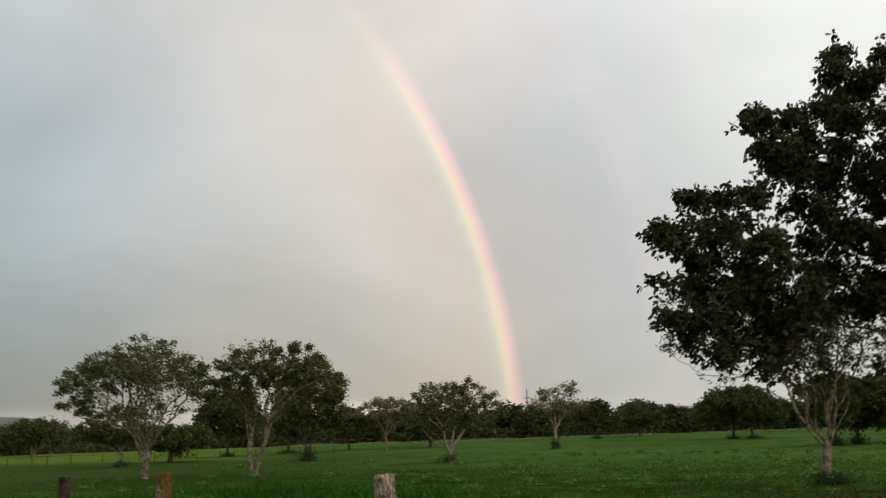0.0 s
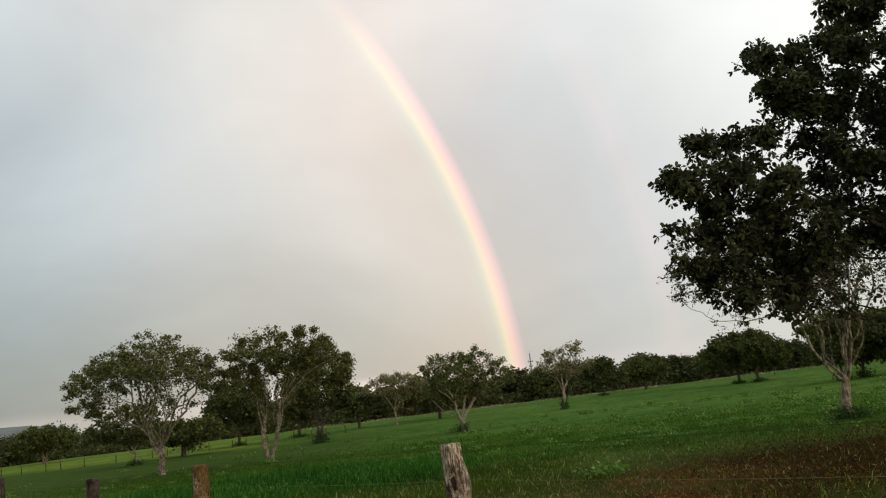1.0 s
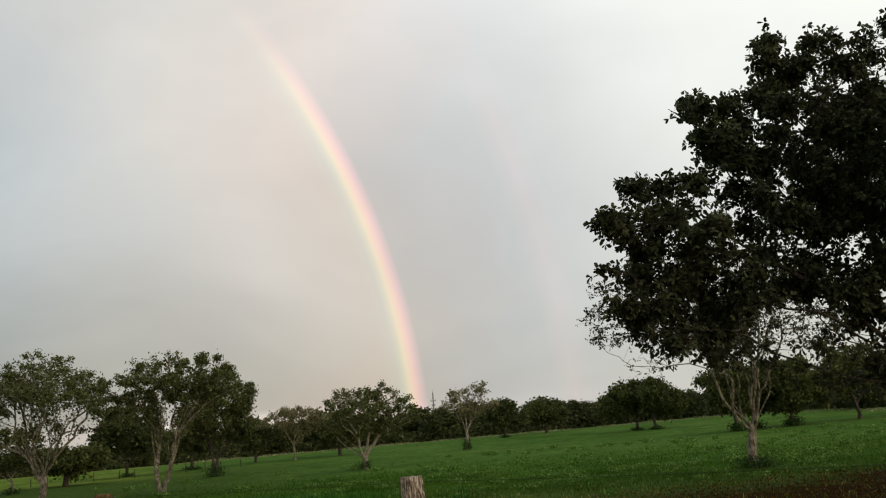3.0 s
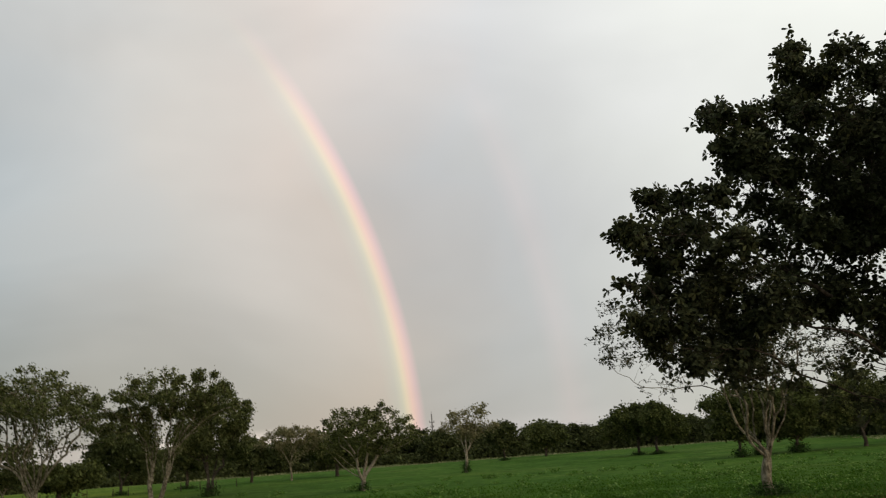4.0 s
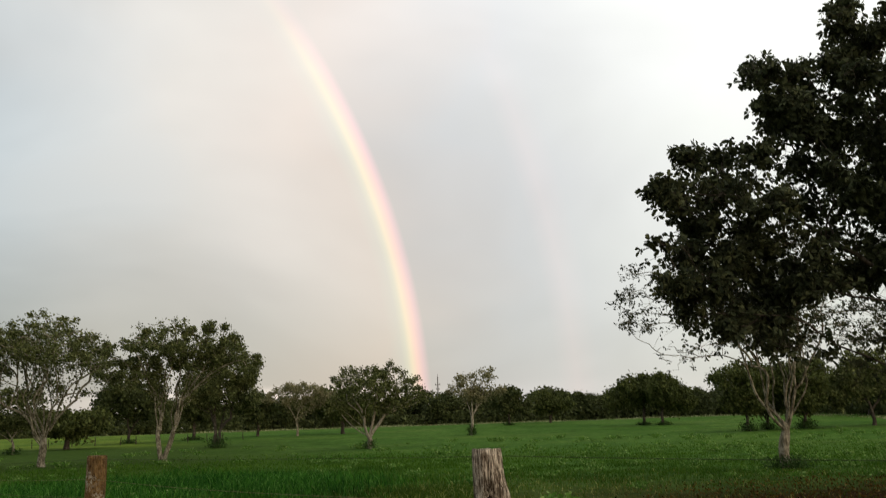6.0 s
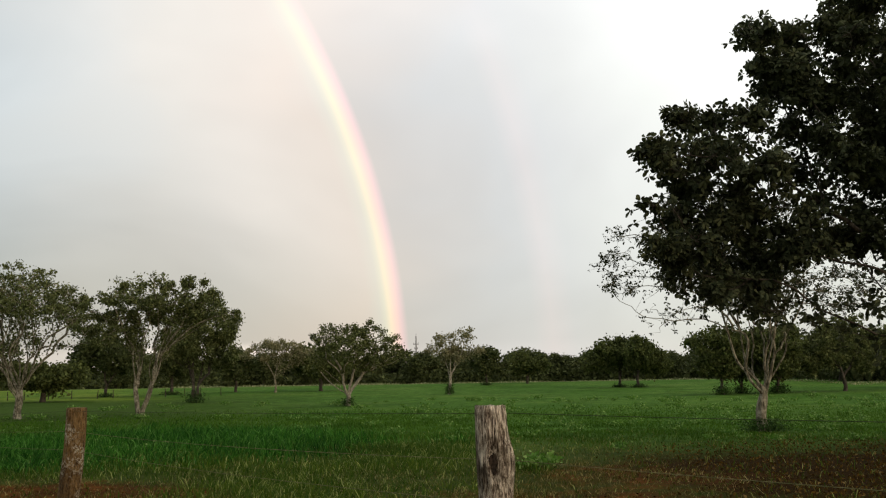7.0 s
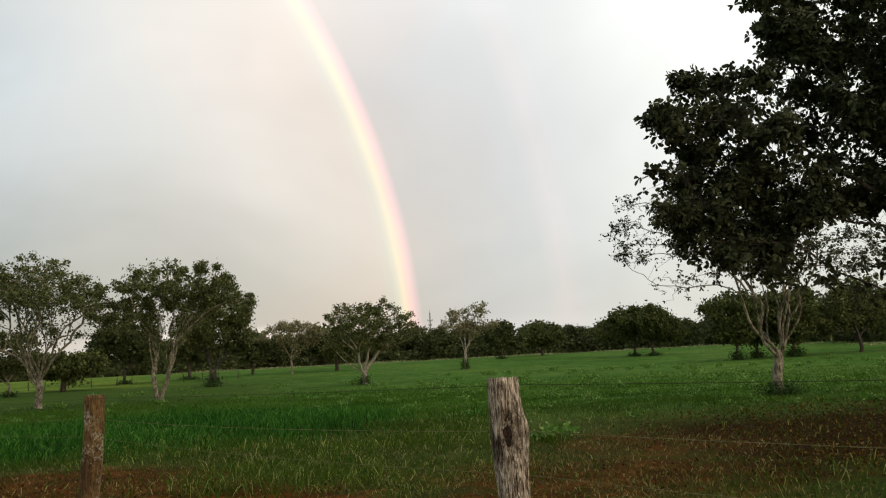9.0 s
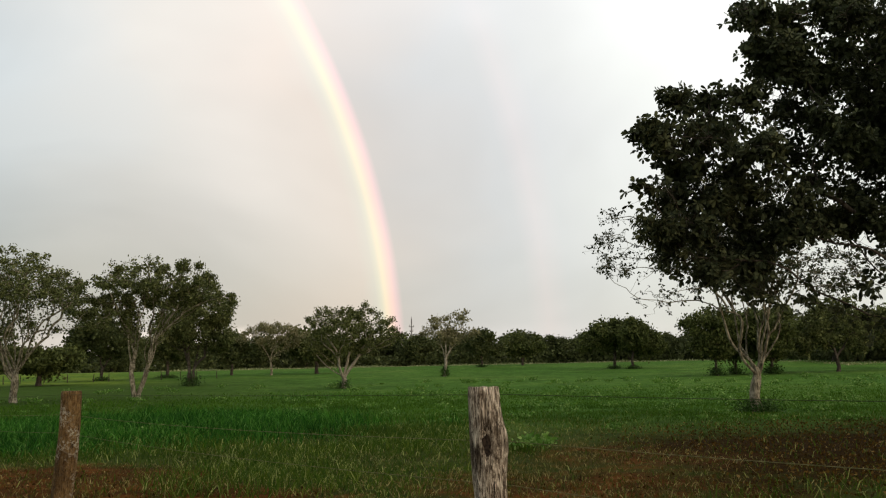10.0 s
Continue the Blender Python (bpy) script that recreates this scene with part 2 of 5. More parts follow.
M_GROUND = ground_material()
M_BARK_PALE = bark_material("pale_bark", (0.042, 0.033, 0.020), (0.16, 0.135, 0.085), (0.37, 0.325, 0.22))
M_BARK_WHITE = bark_material("whitish_bark", (0.075, 0.06, 0.042), (0.235, 0.20, 0.145), (0.44, 0.39, 0.30))
M_BARK_STREAK = bark_material("streaked_bark", (0.037, 0.029, 0.018), (0.165, 0.138, 0.09), (0.43, 0.375, 0.27))
M_BARK_DARK = bark_material("dark_bark", (0.025, 0.019, 0.013), (0.055, 0.043, 0.031), (0.12, 0.10, 0.075))
M_LEAF_NEAR = leaf_material("broad_leaf", (0.022, 0.027, 0.012), (0.042, 0.049, 0.022), (0.095, 0.105, 0.050), 0.15)
M_LEAF_OLIVE = leaf_material("olive_leaf", (0.040, 0.048, 0.016), (0.088, 0.102, 0.034), (0.20, 0.215, 0.085), 0.25)
M_LEAF_DARK = leaf_material("dense_leaf", (0.038, 0.048, 0.013), (0.07, 0.085, 0.024), (0.13, 0.15, 0.05), 0.22)
M_LEAF_PALE = leaf_material("pale_leaf", (0.12, 0.115, 0.055), (0.20, 0.185, 0.10), (0.30, 0.275, 0.155), 0.3)
M_LEAF_WOOD = leaf_material("woodland_leaf", (0.036, 0.044, 0.015), (0.062, 0.076, 0.026), (0.11, 0.125, 0.048), 0.2)
M_SHOOT = leaf_material("shoot_leaf", (0.014, 0.032, 0.006), (0.03, 0.066, 0.013), (0.07, 0.12, 0.03), 0.2)
M_WEED = leaf_material("weed_leaf", (0.050, 0.125, 0.016), (0.10, 0.21, 0.030), (0.27, 0.38, 0.12), 0.35)
M_GRASS = blade_material("grass_blade", [(0.0, (0.023, 0.058, 0.005)), (0.5, (0.044, 0.082, 0.007)), (0.86, (0.09, 0.125, 0.015)), (1.0, (0.36, 0.38, 0.13))])
M_TURF = blade_material("turf_blade", [(0.0, (0.031, 0.079, 0.006)), (0.5, (0.044, 0.103, 0.009)), (1.0, (0.074, 0.140, 0.015))])
M_TALL = blade_material("tall_grass_blade", [(0.0, (0.008, 0.036, 0.004)), (0.55, (0.023, 0.094, 0.009)), (0.9, (0.06, 0.18, 0.022)), (1.0, (0.13, 0.27, 0.06))])
M_MEADOW = blade_material("meadow_grass_blade", [(0.0, (0.023, 0.055, 0.006)), (0.5, (0.058, 0.090, 0.010)), (0.84, (0.125, 0.13, 0.026)), (1.0, (0.46, 0.42, 0.18))])
M_VERGE = blade_material("verge_blade", [(0.0, (0.08, 0.12, 0.03)), (0.5, (0.19, 0.21, 0.09)), (1.0, (0.42, 0.40, 0.25))])
M_LITTER = blade_material("fallen_leaf", [(0.0, (0.020, 0.011, 0.002)), (0.6, (0.058, 0.030, 0.005)), (0.9, (0.115, 0.062, 0.012)), (1.0, (0.27, 0.18, 0.07))])
M_DRY = blade_material("dry_grass_blade", [(0.0, (0.022, 0.033, 0.006)), (0.45, (0.072, 0.070, 0.014)), (0.8, (0.16, 0.12, 0.037)), (1.0, (0.40, 0.33, 0.135))])
M_POST_GREY = post_material("weathered_grey_wood", (0.018, 0.012, 0.008), (0.20, 0.150, 0.105), (0.78, 0.68, 0.54))
M_POST_RED = post_material("reddish_wood", (0.028, 0.016, 0.006), (0.12, 0.068, 0.024), (0.22, 0.145, 0.058), 0.9, (0.55, 0.5, 0.45))
M_POST_DARK = post_material("dark_wood", (0.02, 0.015, 0.012), (0.06, 0.045, 0.035), (0.12, 0.1, 0.085))
_k = Mat("dark_knot")
_k.base(_k.ramp(_k.noise(60, 5), (0.35, (0.008, 0.006, 0.005)), (0.7, (0.07, 0.045, 0.03))), 0.95, 0.1)
M_KNOT = _k.m
_w = Mat("galvanised_wire")
_w.base(_w.ramp(_w.noise(30, 3), (0.3, (0.06, 0.062, 0.022)), (0.7, (0.20, 0.175, 0.08))), 0.9, 0.1)
M_WIRE = _w.m
_w = Mat("tarnished_wire")
_w.base(_w.ramp(_w.noise(30, 3), (0.3, (0.020, 0.028, 0.010)), (0.7, (0.055, 0.065, 0.028))), 0.9, 0.1)
M_WIRE_OLD = _w.m
_c = Mat("concrete_pole")
_c.base(_c.ramp(_c.noise(3, 4), (0.3, (0.16, 0.15, 0.14)), (0.7, (0.28, 0.27, 0.26))), 0.85, 0.2)
M_POLE = _c.m
_h = Mat("distant_hill_scrub")
_h.base(_h.ramp(_h.noise(0.01, 4), (0.35, (0.13, 0.145, 0.14)), (0.65, (0.19, 0.20, 0.19))), 1.0, 0.0)
M_HILL = _h.m


# ---- helpers of this scene ----
def finish(me, material, smooth=False):
    me.materials.append(material)
    if smooth:
        me.polygons.foreach_set("use_smooth", [True] * len(me.polygons))
    me.update()
    return me


def mesh_part(name, verts, faces, material, parent, label="", smooth=False):
    me = bpy.data.meshes.new(name)
    me.from_pydata(verts if isinstance(verts, list) else verts.tolist(), [], faces if isinstance(faces, list) else faces.tolist())
    finish(me, material, smooth)
    ob = new(name, me)
    ob.parent = parent
    if label:
        tagged(ob, label)
    return ob


def thing(name, place, label, category, group="", kind=""):
    ob = new(name)
    ob.empty_display_size = 0.3
    ob.location = place
    return tagged(ob, label, category, group, kind)


def smoothstep(a, b, v):
    u = np.clip((v - a) / (b - a), 0, 1)
    return u * u * (3 - 2 * u)


def ground_z(x, y):
    """The lie of the land: level pasture that rises a little towards the far wood."""
    return 1.9 * smoothstep(50, 190, np.hypot(x, np.subtract(y, 4)))


def wobble(x, y, scale, seed=0.0):
    return np.array([noise.noise((a * scale + seed, b * scale - seed, seed)) for a, b in zip(np.ravel(x), np.ravel(y))])


SOIL = [(7.5, 18.4, 6.5, 5.2, 1.05), (2.4, 15.4, 3.8, 2.8, 0.85), (-6.9, 17.0, 4.6, 4.0, 1.6), (-3.7, 15.1, 2.9, 2.6, 1.5), (-0.2, 13.2, 2.3, 1.8, 1.35), (13.5, 21.0, 5.0, 4.6, 1.0)]


def soil_at(x, y):
    """How bare the ground is: trodden patches inside the fence."""
    s = np.zeros(np.shape(x))
    for cx, cy, rx, ry, k in SOIL:
        d = np.hypot((x - cx) / rx, (y - cy) / ry)
        s = np.maximum(s, k * (1 - smoothstep(0.25, 1.25, d)))
    return s


def litter_shade_at(x, y):
    """Dead leaves under the overhanging tree, with its shade painted into the same mask."""
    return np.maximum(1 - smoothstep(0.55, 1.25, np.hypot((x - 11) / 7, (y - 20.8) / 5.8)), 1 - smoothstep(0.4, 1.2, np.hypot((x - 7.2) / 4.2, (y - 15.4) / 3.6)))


def crop_at(x, y):
    r = np.hypot(x, y - 4)
    az = np.degrees(np.arctan2(x, y - 4))
    return smoothstep(104, 120, r + 1.1 * (az + 28)) * (1 - smoothstep(-17, -9, az)) * (1 - smoothstep(190, 200, r))


# ---- ground: one sheet to the horizon ----
def build_ground():
    az = np.radians(np.concatenate([np.arange(-50, 56, 0.5), np.arange(56, 310, 6)]))
    rad = np.concatenate([[0.5], np.arange(2, 32, 0.5), np.geomspace(32, 260, 90), np.geomspace(280, 4600, 14)])
    A, R = np.meshgrid(az, rad)
    X, Y = R * np.sin(A), 4 + R * np.cos(A)
    near = 1 - smoothstep(40, 90, R)
    Z = ground_z(X, Y) + near * (0.035 * wobble(X, Y, 0.5, 3.1) + 0.012 * wobble(X, Y, 1.7, 9.0)).reshape(X.shape)
    n, m = len(rad), len(az)
    verts = np.stack([X, Y, Z], -1).reshape(-1, 3)
    i, j = np.meshgrid(np.arange(n - 1), np.arange(m), indexing="ij")
    j2 = (j + 1) % m
    faces = np.stack([i * m + j, i * m + j2, (i + 1) * m + j2, (i + 1) * m + j], -1).reshape(-1, 4)
    me = bpy.data.meshes.new("ground")
    me.from_pydata(verts.tolist() + [[0, 4, 0]], [], faces.tolist() + [[n * m, (k + 1) % m, k] for k in range(m)])
    x, y = np.append(verts[:, 0], 0), np.append(verts[:, 1], 4)
    r = np.hypot(x, y - 4)
    az_v = np.degrees(np.arctan2(x, y - 4))
    for key, val in (("soil", soil_at(x, y)), ("crop", crop_at(x, y)), ("litter_shade", litter_shade_at(x, y)), ("dull", 0.8 * (1 - smoothstep(-16, 4, az_v)) * smoothstep(34, 48, r) * (1 - smoothstep(100, 122, r))), ("thatch", 0.75 * (1 - smoothstep(14, 32, r))), ("straw", smoothstep(168, 186, r) * (1 - smoothstep(230, 260, r)) * 0.45)):
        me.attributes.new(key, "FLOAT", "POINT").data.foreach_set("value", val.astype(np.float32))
    finish(me, M_GROUND, True)
    return tagged(new("ground", me), "green pasture with bare red soil patches", "ground", kind="structure")


build_ground()


def build_hill():
    """A low ridge far off to the west."""
    az = np.radians(np.linspace(-62, -14, 60))
    t = np.linspace(0, 1, 60)
    top = 118 * (1 - smoothstep(0.72, 0.9, t)) * smoothstep(-0.2, 0.15, t) + 6 * np.sin(t * 23) * (1 - t)
    verts, faces = [], []
    for k in range(60):
        for r, h in ((2500, -5), (2700, 0.75), (2900, 1.0), (3300, -5)):
            z = top[k] * h if h > 0 else h
            verts.append((r * math.sin(az[k]), r * math.cos(az[k]), z))
    for k in range(59):
        for q in range(3):
            faces.append((k * 4 + q, k * 4 + q + 1, k * 4 + q + 5, k * 4 + q + 4))
    me = bpy.data.meshes.new("hill")
    me.from_pydata(verts, [], faces)
    finish(me, M_HILL, True)
    tagged(new("hill", me), "hazy grey-green ridge far beyond the woods", "hill", kind="structure")


build_hill()


# ---- trees ----
def limb_path(rng, pos, par, k, goal, share, step, rise):
    """A wavy limb from node k towards the goal; returns its nodes."""
    a = pos[k]
    e = a + (np.array(goal) - a) * share
    d = np.linalg.norm(e - a)
    c = a + (e - a) * 0.5 + np.array([0, 0, rise * d]) * rng.uniform(0.3, 1.5) + rng.normal(0, 0.10 * d, 3)
    n = max(2, int(d / step))
    wave, ph = rng.normal(0, 0.08 * d, 3), rng.uniform(0, 6.28)
    out, last = [], k
    for i in range(1, n + 1):
        t = i / n
        p = (1 - t) ** 2 * a + 2 * t * (1 - t) * c + t * t * e + wave * (math.sin(ph + 7 * t) - math.sin(ph)) * t + rng.normal(0, 0.06 * step, 3)
        pos.append(p)
        par.append(last)
        last = len(pos) - 1
        out.append(last)
    return out


def scaffold(rng, roots, goals, step, share, rise, groups, upright, forks=()):
    """Main limbs that leave the top of the trunk, each of which forks again towards its own clumps of the crown."""
    pos = [np.array(p, float) for p in roots]
    par = [k - 1 for k in range(len(roots))]
    G = np.array(goals, float)
    groups = min(groups, len(G))
    mid = G[rng.permutation(len(G))[:groups]]
    for _ in range(6):
        which = np.linalg.norm(G[:, None] - mid[None], axis=2).argmin(1)
        mid = np.array([G[which == q].mean(0) if (which == q).any() else mid[q] for q in range(groups)])
    low = max(1, int(len(roots) * 0.72))
    for end in forks:
        stem = limb_path(rng, pos, par, int(rng.integers(len(roots) - 3, len(roots))), end, 1.0, step, rise)
        near = np.argsort(np.linalg.norm((G - np.array(end))[:, :2], axis=1))[:2]
        for goal in G[near]:
            limb_path(rng, pos, par, stem[int(rng.integers(len(stem) // 2, len(stem)))], goal, share * rng.uniform(0.9, 1.1), step, rise * 0.6)
    if forks:
        return pos, par
    for q in range(groups):
        if not (which == q).any():
            continue
        k = len(roots) - 1 if q == 0 else int(rng.integers(low, len(roots)))
        way = mid[q] - pos[k]
        stem = limb_path(rng, pos, par, k, pos[k] + way * np.array([upright, upright, 1]), rng.uniform(0.38, 0.55), step, rise)
        for goal in G[which == q]:
            j = stem[int(rng.integers(len(stem) // 2, len(stem)))]
            limb_path(rng, pos, par, j, goal, share * rng.uniform(0.85, 1.1), step, rise * 0.6)
    return pos, par


def grow(rng, pos, par, attractors, step, reach):
    """Branches that grow from the limbs towards the crown's points, a step at a time."""
    P = np.array(pos)
    att = attractors.copy()
    d = np.linalg.norm(att[:, None] - P[None], axis=2)
    near, dist = d.argmin(1), d.min(1)
    for _ in range(140):
        if not len(att):
            break
        first = len(pos)
        P = np.array(pos)
        v = att - P[near]
        v /= np.linalg.norm(v, axis=1)[:, None] + 1e-9
        ids = np.unique(near)
        for k in ids:
            way = v[near == k].mean(0) + rng.normal(0, 0.22, 3)
            if par[k] >= 0:
                old = pos[k] - pos[par[k]]
                way = way + 0.55 * old / (np.linalg.norm(old) + 1e-9)
            way /= np.linalg.norm(way) + 1e-9
            pos.append(pos[k] + step * way)
            par.append(int(k))
        fresh = np.array(pos[first:])
        d = np.linalg.norm(att[:, None] - fresh[None], axis=2)
        k = d.argmin(1)
        dm = d[np.arange(len(att)), k]
        closer = dm < dist
        near[closer], dist[closer] = k[closer] + first, dm[closer]
        keep = dist > reach
        att, near, dist = att[keep], near[keep], dist[keep]
        if len(pos) > 5200:
            break
    return np.array(pos), np.array(par)


def limb_mesh(P, par, base_r, tip_r, flare=1.35, trunk=0, slim=1.0):
    """Tapered tubes along the branches."""
    n = len(P)
    count = np.zeros(n)
    kids = [[] for _ in range(n)]
    for k in range(n):
        if par[k] >= 0:
            kids[par[k]].append(k)
    for k in range(n - 1, -1, -1):
        count[k] = max(1, sum(count[c] for c in kids[k]))
    e = math.log(max(count[0], 2)) / math.log(base_r / tip_r)
    rad = tip_r * count ** (1 / e)
    rad[0] *= flare
    rad[trunk:] = np.maximum(rad[trunk:] * slim, tip_r)
    verts, faces = [], []
    starts = [(0, None)]
    while starts:
        k, parent = starts.pop()
        chain = [k] if parent is None else [parent, k]
        while kids[chain[-1]]:
            ordered = sorted(kids[chain[-1]], key=lambda c: -count[c])
            for c in ordered[1:]:
                starts.append((c, chain[-1]))
            chain.append(ordered[0])
        if len(chain) < 2:
            continue
        big = rad[chain[1] if parent is not None else k]
        sides = 10 if big > 0.12 else 6 if big > 0.04 else 4
        prev = None
        for q, c in enumerate(chain):
            a = P[chain[max(q - 1, 0)]]
            b = P[chain[min(q + 1, len(chain) - 1)]]
            t = Vector(b - a).normalized()
            if prev is None:
                u = t.orthogonal().normalized()
            else:
                u = (prev - t * prev.dot(t)).normalized()
            prev = u
            w = t.cross(u)
            r = min(rad[c], big * 1.05) if parent is not None else rad[c]
            if q == len(chain) - 1:
                r *= 0.5
            base = len(verts)
            for s in range(sides):
                an = 2 * math.pi * s / sides
                wav = 1 + (0.12 * math.sin(3 * an + c) if r > 0.08 else 0)
                p = Vector(P[c]) + (u * math.cos(an) + w * math.sin(an)) * r * wav
                verts.append(tuple(p))
            if q:
                for s in range(sides):
                    faces.append((base - sides + s, base - sides + (s + 1) % sides, base + (s + 1) % sides, base + s))
    return verts, faces, rad


def leaf_quads(rng, centres, size, ratio=0.55, droop=0.3, spread=0.35):
    """One folded leaf at each centre."""
    n = len(centres)
    u = rng.normal(0, 1, (n, 3))
    u[:, 2] -= droop
    u /= np.linalg.norm(u, axis=1)[:, None]
    s = rng.normal(0, 1, (n, 3))
    w = np.cross(u, s)
    w /= np.linalg.norm(w, axis=1)[:, None] + 1e-9
    nn = np.cross(u, w)
    L = (size * rng.uniform(1 - spread, 1 + spread, n))[:, None]
    a = centres - u * L * 0.5
    tip = centres + u * L * 0.5
    m1 = centres + w * L * ratio * 0.5 + nn * L * 0.10
    m2 = centres - w * L * ratio * 0.5 + nn * L * 0.10
    verts = np.stack([a, m1, tip, m2], 1).reshape(-1, 3)
    faces = np.arange(4 * n).reshape(-1, 4)
    return verts, faces


def rosette_leaves(rng, centres, size, per):
    """Rosettes of rounded leaves, broadest past the middle, folded along the midrib and drooping at the tip."""
    n = len(centres) * per
    axis = rng.normal(0, 1, (len(centres), 3)) + np.array([0, 0, 0.6])
    axis /= np.linalg.norm(axis, axis=1)[:, None]
    d = np.repeat(axis, per, 0)
    u = np.cross(d, rng.normal(0, 1, (n, 3)))
    u /= np.linalg.norm(u, axis=1)[:, None] + 1e-9
    u = u + d * rng.uniform(-0.1, 0.75, (n, 1)) - np.array([0, 0, 0.3])
    u /= np.linalg.norm(u, axis=1)[:, None]
    w = np.cross(d, u) + rng.normal(0, 0.25, (n, 3))
    w /= np.linalg.norm(w, axis=1)[:, None] + 1e-9
    nn = np.cross(u, w)
    L = (size * rng.uniform(0.6, 1.3, n))[:, None]
    base = np.repeat(centres, per, 0) + u * L * 0.1
    rim = []
    for along, half in ((0.28, 0.15), (0.64, 0.28), (0.9, 0.19)):
        mid = base + u * L * along - np.array([0, 0, 0.12]) * L * along ** 2
        rim.append([mid + q * w * L * half + nn * L * half * 0.3 for q in (1, -1)])
    tip = base + u * L - np.array([0, 0, 0.14]) * L
    verts = np.stack([base, rim[0][0], rim[1][0], rim[2][0], tip, rim[2][1], rim[1][1], rim[0][1]], 1).reshape(-1, 3)
    k = np.arange(n)[:, None] * 8
    return verts, np.concatenate([k + np.array([[0, 1, 2, 3, 4]]), k + np.array([[0, 4, 5, 6, 7]])])


def twiglets(a, b, r):
    """Thin three-sided twigs from the points a to the points b."""
    n = len(a)
    d = b - a
    u = np.cross(d, np.array([0.3, 0.5, 0.81]))
    u /= np.linalg.norm(u, axis=1)[:, None] + 1e-9
    w = np.cross(d / (np.linalg.norm(d, axis=1)[:, None] + 1e-9), u)
    ring = [u * math.cos(q) + w * math.sin(q) for q in (0, 2.09, 4.19)]
    verts = np.stack([a + o * r for o in ring] + [b + o * r * 0.6 for o in ring], 1).reshape(-1, 3)
    k = np.arange(n)[:, None] * 6
    return verts, np.concatenate([k + np.array([[q, (q + 1) % 3, 3 + (q + 1) % 3, 3 + q]]) for q in range(3)])


def lobe_points(rng, lobes, n):
    vol = np.array([(rx * ry * rz) ** (2 / 3) * (w[0] if w else 1) for _, _, _, rx, ry, rz, *w in lobes])
    pick = rng.choice(len(lobes), n, p=vol / vol.sum())
    v = rng.normal(0, 1, (n, 3))
    v /= np.linalg.norm(v, axis=1)[:, None]
    v *= rng.uniform(0.1, 1, n)[:, None] ** (1 / 2.4) * np.where(rng.uniform(0, 1, n) < 0.14, 1.16, 0.94)[:, None]
    L = np.array([lobe[:6] for lobe in lobes])[pick]
    return L[:, :3] + v * L[:, 3:]


